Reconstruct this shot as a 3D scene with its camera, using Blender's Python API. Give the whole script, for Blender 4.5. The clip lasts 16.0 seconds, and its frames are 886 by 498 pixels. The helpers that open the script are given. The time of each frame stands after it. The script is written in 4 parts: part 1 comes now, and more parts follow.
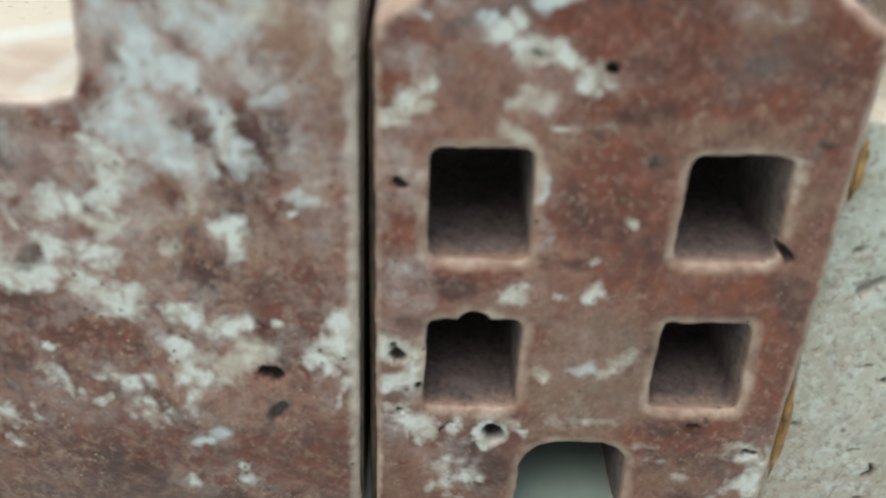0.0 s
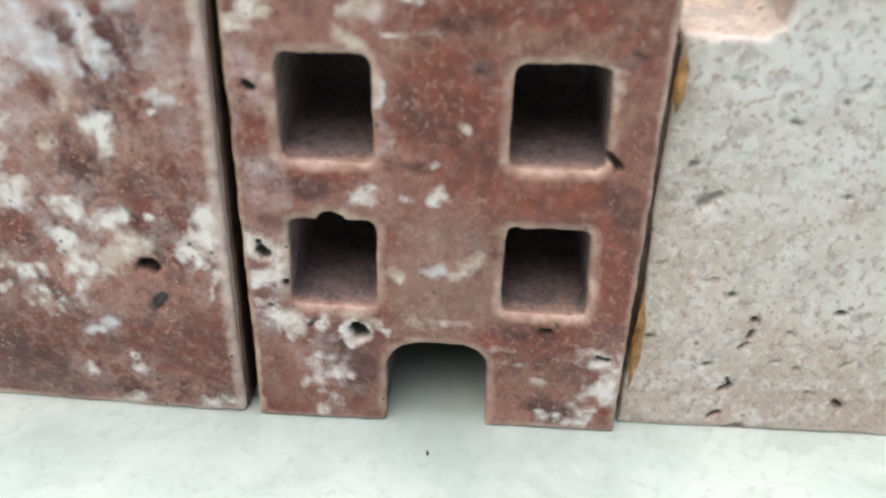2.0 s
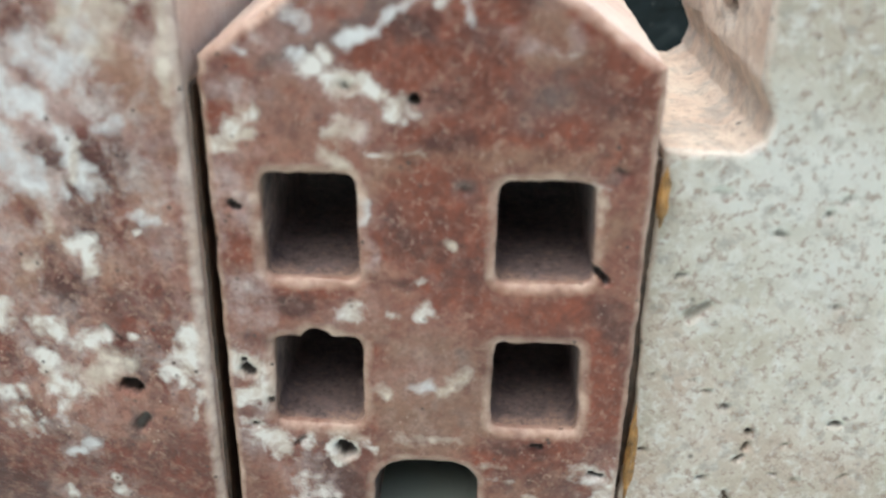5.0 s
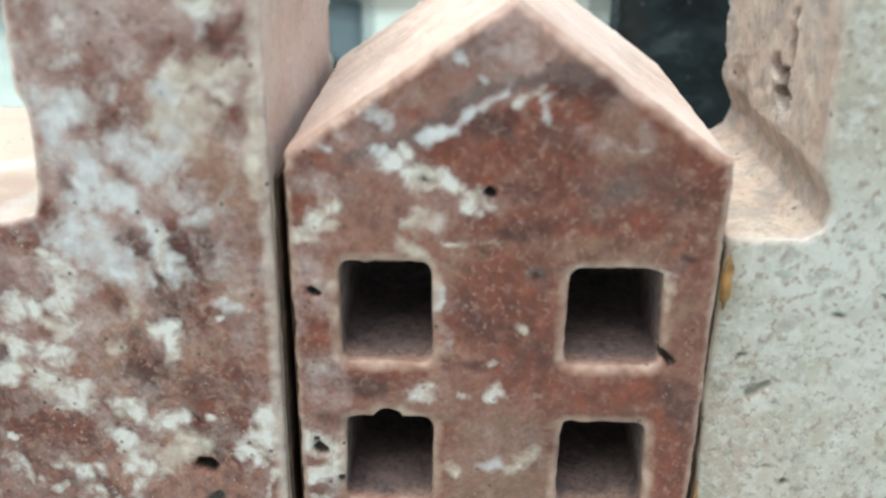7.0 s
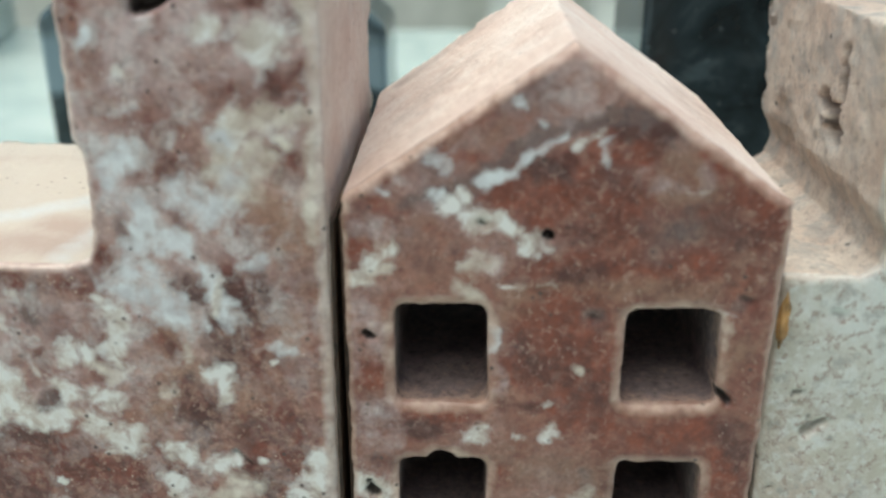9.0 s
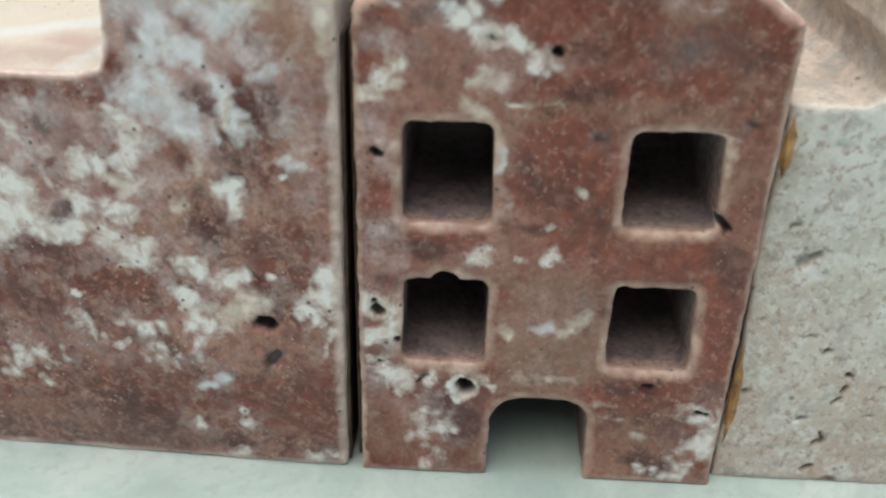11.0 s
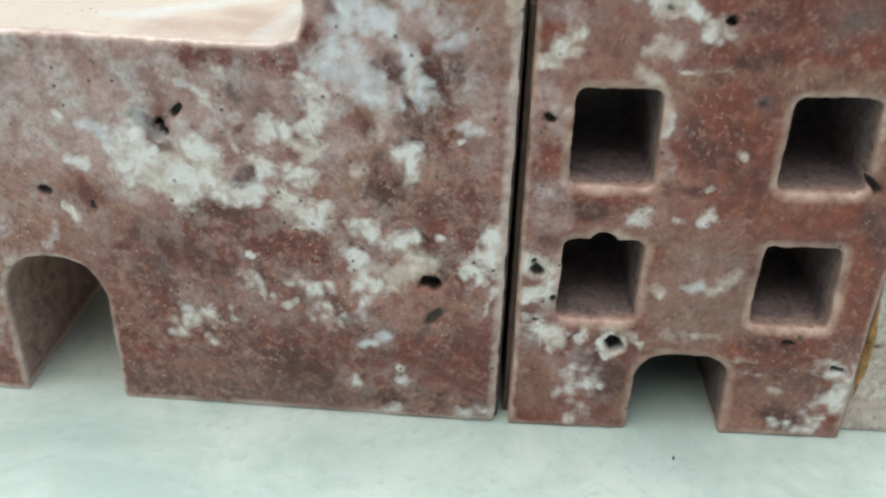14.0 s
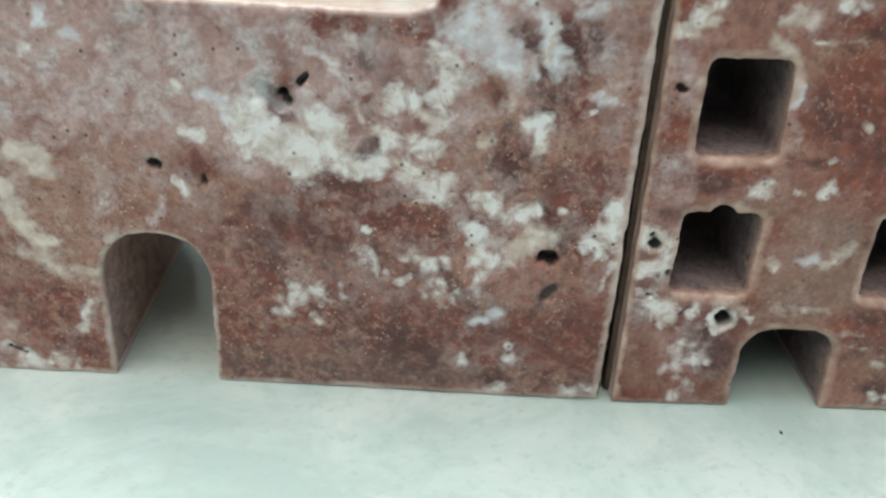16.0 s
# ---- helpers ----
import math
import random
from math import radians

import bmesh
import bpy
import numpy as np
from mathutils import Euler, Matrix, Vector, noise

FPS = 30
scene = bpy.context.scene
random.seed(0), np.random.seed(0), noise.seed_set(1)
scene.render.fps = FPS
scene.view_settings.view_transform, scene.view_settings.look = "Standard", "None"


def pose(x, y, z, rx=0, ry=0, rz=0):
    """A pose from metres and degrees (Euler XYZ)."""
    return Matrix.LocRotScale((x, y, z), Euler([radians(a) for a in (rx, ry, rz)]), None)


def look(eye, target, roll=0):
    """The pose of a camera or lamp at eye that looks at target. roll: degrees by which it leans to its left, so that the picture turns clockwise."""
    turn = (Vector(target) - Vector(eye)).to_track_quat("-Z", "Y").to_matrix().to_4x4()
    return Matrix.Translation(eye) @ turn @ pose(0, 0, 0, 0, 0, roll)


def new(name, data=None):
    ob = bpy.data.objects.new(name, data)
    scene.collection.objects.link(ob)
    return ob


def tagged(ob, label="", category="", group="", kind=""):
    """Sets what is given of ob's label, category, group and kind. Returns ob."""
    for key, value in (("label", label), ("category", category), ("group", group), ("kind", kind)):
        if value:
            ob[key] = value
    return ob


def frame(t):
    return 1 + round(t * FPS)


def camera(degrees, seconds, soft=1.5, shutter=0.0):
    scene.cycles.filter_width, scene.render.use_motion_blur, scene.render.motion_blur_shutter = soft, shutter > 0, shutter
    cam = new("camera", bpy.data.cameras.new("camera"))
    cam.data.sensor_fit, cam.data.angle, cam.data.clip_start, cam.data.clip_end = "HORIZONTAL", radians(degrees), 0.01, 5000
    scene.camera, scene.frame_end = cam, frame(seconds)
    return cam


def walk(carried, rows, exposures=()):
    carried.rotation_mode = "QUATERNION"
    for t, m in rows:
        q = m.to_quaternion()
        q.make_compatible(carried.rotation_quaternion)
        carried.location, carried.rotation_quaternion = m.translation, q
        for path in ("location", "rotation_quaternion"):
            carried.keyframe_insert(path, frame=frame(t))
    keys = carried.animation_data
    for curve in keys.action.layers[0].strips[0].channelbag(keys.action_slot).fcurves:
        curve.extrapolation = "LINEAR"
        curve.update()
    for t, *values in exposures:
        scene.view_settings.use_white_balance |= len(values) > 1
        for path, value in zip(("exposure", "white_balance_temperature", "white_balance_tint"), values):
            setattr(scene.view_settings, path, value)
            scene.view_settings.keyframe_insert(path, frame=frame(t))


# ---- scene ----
SOFT = 2.3
SKY, SUN = 0.15, 2.3
EXPOSURES = [(0.0, 0.40, 6230, -3.0), (0.5, 0.62, 6250, -3.0), (1.5, 0.76, 6500, 9.0), (2.5, 0.72, 6500, 12.0), (4.0, 0.72, 6480, 8.0), (6.5, 0.72, 6330, 4.0), (8.5, 0.29, 6230, -1.0),
             (10.0, 0.31, 6360, 1.0), (12.5, 0.39, 6330, 4.0), (14.0, 0.40, 6280, 2.0), (15.0, 0.44, 6280, 2.0), (16.0, 0.39, 6280, 2.0)]
cam = camera(51.37, 16.0, SOFT)
PATH = [
    (0.0, (-0.00119, -0.09247, 0.10165), (0.00303, 0.01014, 0.03958), 2.28),
    (0.5, (0.00666, -0.09537, 0.09984), (0.01068, 0.00705, 0.03744), 2.40),
    (1.0, (0.01629, -0.09997, 0.09996), (0.01795, 0.00221, 0.03707), 2.01),
    (1.5, (0.02170, -0.10270, 0.09951), (0.02063, -0.00136, 0.03526), 1.69),
    (2.0, (0.02549, -0.10535, 0.09820), (0.02224, -0.00389, 0.03420), 1.63),
    (2.5, (0.02543, -0.10654, 0.09878), (0.02140, -0.00359, 0.03726), 1.58),
    (3.0, (0.02553, -0.10567, 0.09883), (0.02147, -0.00128, 0.03978), 1.43),
    (3.5, (0.02593, -0.10463, 0.10023), (0.02252, 0.00057, 0.04260), 1.29),
    (4.0, (0.02653, -0.10361, 0.09981), (0.02345, 0.00247, 0.04378), 1.22),
    (6.5, (0.02113, -0.10380, 0.10439), (0.01855, 0.00557, 0.05508), 0.92),
    (7.0, (0.01705, -0.10573, 0.10687), (0.01398, 0.00420, 0.05885), 0.68),
    (7.5, (0.01505, -0.10740, 0.10860), (0.01098, 0.00298, 0.06169), 0.24),
    (8.0, (0.01252, -0.10852, 0.11026), (0.00814, 0.00252, 0.06498), 0.26),
    (8.5, (0.01068, -0.10820, 0.10972), (0.00636, 0.00317, 0.06524), 0.17),
    (9.0, (0.01009, -0.10392, 0.11020), (0.00682, 0.00659, 0.06353), 0.09),
    (9.5, (0.01037, -0.10472, 0.10705), (0.00784, 0.00410, 0.05655), 0.43),
    (10.0, (0.01057, -0.10570, 0.10465), (0.00767, 0.00133, 0.05048), 0.85),
    (12.5, (0.00215, -0.11464, 0.09922), (-0.00099, -0.01065, 0.03941), 1.96),
    (13.0, (-0.00364, -0.11483, 0.10059), (-0.00662, -0.00991, 0.04244), 1.71),
    (13.5, (-0.00781, -0.11918, 0.10046), (-0.01123, -0.01418, 0.04247), 1.50),
    (14.0, (-0.01321, -0.11915, 0.10050), (-0.01637, -0.01481, 0.04132), 1.45),
    (14.5, (-0.01949, -0.11963, 0.09844), (-0.02148, -0.01552, 0.03879), 1.77),
    (15.0, (-0.02593, -0.11908, 0.09670), (-0.02631, -0.01469, 0.03752), 2.14),
    (15.5, (-0.03093, -0.12072, 0.09505), (-0.02917, -0.01592, 0.03662), 2.67),
    (16.0, (-0.03794, -0.12128, 0.09401), (-0.03483, -0.01600, 0.03652), 2.85),
]
walk(cam, [(t, look(eye, target, roll)) for t, eye, target, roll in PATH], EXPOSURES)
cam.data.dof.use_dof, cam.data.dof.focus_distance, cam.data.dof.aperture_fstop = True, 0.136, 15

# ---- light ----
world = bpy.data.worlds.new("sky")
scene.world = world
world.use_nodes = True
wn = world.node_tree
sky = wn.nodes.new("ShaderNodeTexSky")
sky.sky_type, sky.sun_disc = "NISHITA", False
sky.sun_elevation, sky.sun_rotation = radians(62), radians(200)
sky.air_density, sky.dust_density, sky.ozone_density = 1.0, 4.0, 1.0
wn.nodes["Background"].inputs["Strength"].default_value = SKY
wn.links.new(sky.outputs["Color"], wn.nodes["Background"].inputs["Color"])
sun_data = bpy.data.lights.new("sun", "SUN")
sun_data.energy, sun_data.angle, sun_data.color = SUN, radians(45), (1.0, 0.985, 0.96)
sun = new("sun", sun_data)
sun.matrix_world = look((-0.2, 0.22, 1.5), (0, 0, 0))


# ---- materials ----
class Mat:
    """A short way to write a node material."""

    def __init__(self, name):
        self.m = bpy.data.materials.new(name)
        self.m.use_nodes = True
        self.t = self.m.node_tree
        self.bsdf = self.t.nodes["Principled BSDF"]
        self.pos = self.t.nodes.new("ShaderNodeTexCoord").outputs["Object"]

    def node(self, kind, **given):
        n = self.t.nodes.new("ShaderNode" + kind)
        for k, v in given.items():
            setattr(n, k, v)
        return n

    def put(self, socket, value):
        if isinstance(value, bpy.types.NodeSocket):
            self.t.links.new(value, socket)
        elif isinstance(value, tuple) and len(value) == 3 and socket.type == "RGBA":
            socket.default_value = (*value, 1)
        else:
            socket.default_value = value

    def noise(self, scale, detail=4, rough=0.55, warp=0.0, vec=None, stretch=None):
        v = vec or self.pos
        if stretch:
            mp = self.node("Mapping")
            mp.inputs["Scale"].default_value = stretch
            self.put(mp.inputs["Vector"], v)
            v = mp.outputs[0]
        n = self.node("TexNoise")
        self.put(n.inputs["Vector"], v)
        for k, w in (("Scale", scale), ("Detail", detail), ("Roughness", rough), ("Distortion", warp)):
            n.inputs[k].default_value = w
        return n.outputs["Fac"]

    def cells(self, scale, feature="F1"):
        n = self.node("TexVoronoi", feature=feature)
        self.put(n.inputs["Vector"], self.pos)
        n.inputs["Scale"].default_value = scale
        return n.outputs["Distance"]

    def ramp(self, fac, *stops):
        n = self.node("ValToRGB")
        e = n.color_ramp.elements
        while len(e) < len(stops):
            e.new(0.5)
        for el, (p, c) in zip(e, stops):
            el.position, el.color = p, (*c, 1) if isinstance(c, tuple) else (c, c, c, 1)
        self.put(n.inputs[0], fac)
        return n.outputs[0]

    def mix(self, fac, a, b, blend="MIX"):
        n = self.node("Mix", data_type="RGBA", blend_type=blend)
        self.put(n.inputs[0], fac)
        self.put(n.inputs[6], a)
        self.put(n.inputs[7], b)
        return n.outputs[2]

    def math(self, op, a, b=0.0, clamp=False):
        n = self.node("Math", operation=op, use_clamp=clamp)
        self.put(n.inputs[0], a)
        self.put(n.inputs[1], b)
        return n.outputs[0]

    def vivid(self, color, hue, saturation):
        n = self.node("HueSaturation")
        n.inputs["Hue"].default_value, n.inputs["Saturation"].default_value = hue, saturation
        self.put(n.inputs["Color"], color)
        return n.outputs[0]

    def attr(self, name):
        return self.node("Attribute", attribute_name=name).outputs["Fac"]

    def bump(self, height, depth, strength=1.0):
        n = self.node("Bump")
        n.inputs["Strength"].default_value, n.inputs["Distance"].default_value = strength, depth
        self.put(n.inputs["Height"], height)
        self.put(self.bsdf.inputs["Normal"], n.outputs[0])

    def done(self, color, rough=0.5, **more):
        self.put(self.bsdf.inputs["Base Color"], color)
        self.put(self.bsdf.inputs["Roughness"], rough)
        for k, v in more.items():
            self.put(self.bsdf.inputs[k.replace("_", " ")], v)
        return self.m


def red_travertine(deep=0.0):
    """Smoothed face: brown-red ground in soft clouds of rust, maroon, olive-tan and pink, with cream and grey-white calcite."""
    k = Mat("deep_red_travertine_face" if deep else "red_travertine_face")
    cloud = k.noise(60, 5, 0.6, 1.0)
    mid = k.noise(330, 4, 0.55, 0.3)
    fine = k.noise(1300, 4, 0.65)
    lobes = k.node("TexVoronoi", feature="SMOOTH_F1")
    k.put(lobes.inputs["Vector"], k.pos)
    lobes.inputs["Scale"].default_value, lobes.inputs["Smoothness"].default_value = 520, 0.3
    lobes = k.math("SUBTRACT", 0.42, lobes.outputs["Distance"])
    fray = k.math("ADD", k.math("MULTIPLY", k.math("SUBTRACT", k.noise(300, 7, 0.72, 0.4), 0.5), 1.7), k.math("MULTIPLY", lobes, 0.55))

    def ragged(name, low, high, most, grain):
        """A field of strokes with a frayed, clotted outline."""
        field = k.attr(name)
        near = k.math("MULTIPLY", field, 3.0 * grain, False)
        near = k.math("MINIMUM", near, grain)
        return k.ramp(k.math("ADD", field, k.math("MULTIPLY", fray, near)), (low, 0.0), (high, most))

    calm = k.ramp(k.attr("veil"), (0.35, 1.0), (1.0, 0.3))

    def tint(scale, lo, hi, most, color, under, warp=0.4, detail=4):
        return k.mix(k.math("MULTIPLY", k.ramp(k.noise(scale, detail, 0.6, warp), (lo, 0.0), (hi, most)), calm), under, color)

    if deep:
        base = k.ramp(cloud, (0.34, (0.120, 0.038, 0.027)), (0.45, (0.200, 0.072, 0.048)), (0.55, (0.285, 0.124, 0.085)), (0.66, (0.39, 0.205, 0.150)))
    else:
        base = k.ramp(cloud, (0.34, (0.130, 0.045, 0.034)), (0.45, (0.235, 0.096, 0.070)), (0.55, (0.36, 0.195, 0.152)), (0.66, (0.50, 0.35, 0.295)))
    base = k.mix(ragged("veil", 0.10, 0.95, 0.48 if deep else 0.75, 1.0), base, (0.57, 0.455, 0.435))
    base = tint(125, 0.52, 0.66, 0.55, (0.30, 0.165, 0.112), base, 0.9)
    base = tint(170, 0.54, 0.66, 0.6, (0.155, 0.050, 0.034), base, 0.7)
    base = tint(215, 0.55, 0.68, 0.55 - deep, (0.44, 0.29, 0.24), base, 0.6)
    base = k.mix(ragged("tan", 0.15, 0.85, 0.85, 0.8), base, k.ramp(mid, (0.36, (0.215, 0.112, 0.070)), (0.62, (0.325, 0.195, 0.135))) if deep else k.ramp(mid, (0.36, (0.285, 0.150, 0.098)), (0.62, (0.40, 0.255, 0.185))))
    base = k.mix(ragged("rust", 0.12, 0.72, 0.95, 0.8), base, k.ramp(mid, (0.36, (0.150, 0.036, 0.017)), (0.62, (0.265, 0.078, 0.040))) if deep else k.ramp(mid, (0.36, (0.098, 0.026, 0.016)), (0.62, (0.195, 0.058, 0.036))))
    base = k.mix(ragged("dark", 0.12, 0.78, 0.92, 0.8), base, (0.068, 0.021, 0.017))
    base = k.mix(ragged("smoke", 0.15, 0.9, 0.85, 0.8), base, (0.145, 0.098, 0.092))
    base = k.mix(ragged("mauve", 0.12, 1.0, 0.85, 1.1), base, k.ramp(mid, (0.36, (0.46, 0.335, 0.32)), (0.62, (0.66, 0.57, 0.56))))
    milk = k.math("MULTIPLY", k.attr("veil"), k.ramp(k.noise(260, 5, 0.62, 0.3), (0.48, 0.0), (0.62, 1.0)), True)
    base = k.mix(k.math("MULTIPLY", milk, 0.22 if deep else 0.85), base, k.ramp(mid, (0.40, (0.52, 0.44, 0.415)), (0.60, (0.68, 0.665, 0.66))))
    # grain of the ground
    base = tint(420, 0.52, 0.66, 0.50 - deep * 0.6, (0.125, 0.047, 0.036), base, 0, 5)
    base = tint(380, 0.54, 0.68, 0.50 - deep * 0.5, (0.40, 0.245, 0.185), base, 0, 5)
    base = tint(700, 0.57, 0.70, 0.50 - deep * 0.7, (0.45, 0.32, 0.26), base, 0, 5)
    base = tint(900, 0.55, 0.70, 0.42 - deep * 0.3, (0.085, 0.036, 0.029), base, 0, 5)
    sandy = k.ramp(k.noise(42, 4, 0.6, 0.5), (0.42, 0.25), (0.58, 1.0))
    for size, low, high, share, color in ((400, 0.54, 0.61, 0.45 - deep * 0.7, (0.45, 0.27, 0.205)), (520, 0.55, 0.62, 0.38 - deep * 0.3, (0.075, 0.026, 0.020)), (820, 0.57, 0.63, 0.5 - deep * 0.2, (0.50, 0.35, 0.28))):
        fleck = k.ramp(k.noise(size, 5, 0.62, 0.8), (low, 0.0), (high, share))
        base = k.mix(k.math("MULTIPLY", k.math("MULTIPLY", fleck, sandy), calm), base, color)
    base = k.mix(0.7, base, k.ramp(fine, (0.36, 0.66), (0.60, 1.0)), "MULTIPLY")
    dots = k.math("MULTIPLY", k.ramp(k.cells(330), (0.06, 0.85), (0.26, 0.0)), k.ramp(k.noise(90, 3), (0.52, 0.0), (0.62, 1.0)))
    base = k.mix(k.math("MULTIPLY", dots, 0.22 if deep else 0.35), base, (0.50, 0.40, 0.33))
    specks = k.math("MULTIPLY", k.ramp(k.cells(850), (0.10, 0.55 - deep), (0.20, 0.0)), k.ramp(k.noise(120, 3), (0.50, 0.0), (0.60, 1.0)))
    base = k.mix(specks, base, (0.72, 0.60, 0.50))
    base = k.vivid(base, 0.496, 1.09 - deep * 0.2)
    base = k.mix(ragged("cream", 0.18, 1.05, 0.92, 1.2), base, k.ramp(mid, (0.36, (0.50, 0.42, 0.345)), (0.62, (0.74, 0.69, 0.605))))
    base = k.mix(ragged("cool", 0.22, 1.10, 0.92, 1.3), base, k.ramp(mid, (0.36, (0.55, 0.55, 0.57)), (0.62, (0.75, 0.785, 0.80))))
    tone = k.ramp(k.noise(300, 5, 0.65, 0.4), (0.34, (0.49, 0.425, 0.365)), (0.46, (0.63, 0.585, 0.53)), (0.58, (0.77, 0.77, 0.745)))
    tone = k.mix(k.ramp(k.math("ADD", k.attr("white"), fray), (1.0, 0.0), (1.9, 0.9)), tone, (0.83, 0.87, 0.875))
    base = k.mix(ragged("white", 0.28, 1.02, 0.95, 1.35), base, tone)
    # pale bruised arrises
    bruise = k.math("MULTIPLY", k.attr("edge"), k.math("ADD", 1.0, k.math("MULTIPLY", fray, 0.9)))
    base = k.mix(k.ramp(bruise, (0.30, 0.0), (1.0, 0.82)), base, k.ramp(mid, (0.36, (0.45, 0.30, 0.23)), (0.64, (0.66, 0.51, 0.42))) if deep else k.ramp(mid, (0.36, (0.63, 0.49, 0.405)), (0.64, (0.82, 0.725, 0.65))))
    # pit floors painted near black for the shade inside them
    base = k.mix(k.ramp(k.attr("pit"), (0.30, 0.0), (0.58, 0.95)), base, (0.045, 0.035, 0.032))
    pores = k.math("MULTIPLY", k.ramp(k.cells(460), (0.09, 0.9), (0.18, 0.0)), k.ramp(k.noise(110, 3), (0.49, 0.0), (0.58, 1.0)))
    base = k.mix(pores, base, (0.07, 0.045, 0.04))
    k.bump(k.math("ADD", k.math("MULTIPLY", fine, 0.7), mid), 0.0003, 0.8)
    return k.done(base, k.ramp(mid, (0.4, 0.30), (0.62, 0.52)), Specular_IOR_Level=0.6)


def raw_cut():
    """Unpolished saw cut: pale pink-beige powdery stone, mottled, with dark pores."""
    k = Mat("raw_sawn_stone")
    base = k.ramp(k.noise(70, 6, 0.62, 0.5), (0.32, (0.69, 0.53, 0.45)), (0.5, (0.765, 0.62, 0.535)), (0.68, (0.82, 0.71, 0.63)))
    base = k.mix(k.ramp(k.noise(260, 5, 0.7), (0.54, 0.0), (0.70, 0.28)), base, (0.58, 0.40, 0.32))
    base = k.mix(k.ramp(k.noise(190, 5, 0.65), (0.55, 0.0), (0.68, 0.35)), base, (0.84, 0.76, 0.68))
    base = k.mix(k.ramp(k.noise(1000, 5, 0.7), (0.50, 0.0), (0.70, 0.35)), base, (0.46, 0.31, 0.235))
    base = k.mix(k.ramp(k.noise(55, 5, 0.7), (0.52, 0.0), (0.66, 0.4)), base, (0.86, 0.81, 0.75))
    torn = k.math("MULTIPLY", k.math("SUBTRACT", k.noise(240, 6, 0.7, 0.3), 0.5), 1.2)
    # the ledge's own cream, set darker to offset strong light from above
    for name, color in (("chalk", (0.56, 0.50, 0.415)), ("blush", (0.46, 0.345, 0.285)), ("frost", (0.62, 0.63, 0.61))):
        field = k.attr(name)
        base = k.mix(k.ramp(k.math("ADD", field, k.math("MULTIPLY", torn, k.math("MINIMUM", k.math("MULTIPLY", field, 3.0), 1.0))), (0.2, 0.0), (0.85, 0.85)), base, color)
    base = k.mix(k.math("MULTIPLY", k.ramp(k.cells(420), (0.05, 0.7), (0.16, 0.0)), k.ramp(k.noise(80, 3), (0.5, 0.0), (0.6, 1.0))), base, (0.16, 0.09, 0.07))
    k.bump(k.math("ADD", k.noise(1100, 5, 0.75), k.math("MULTIPLY", k.noise(260, 4), 1.4)), 0.0006, 0.9)
    return k.done(base, 0.85)


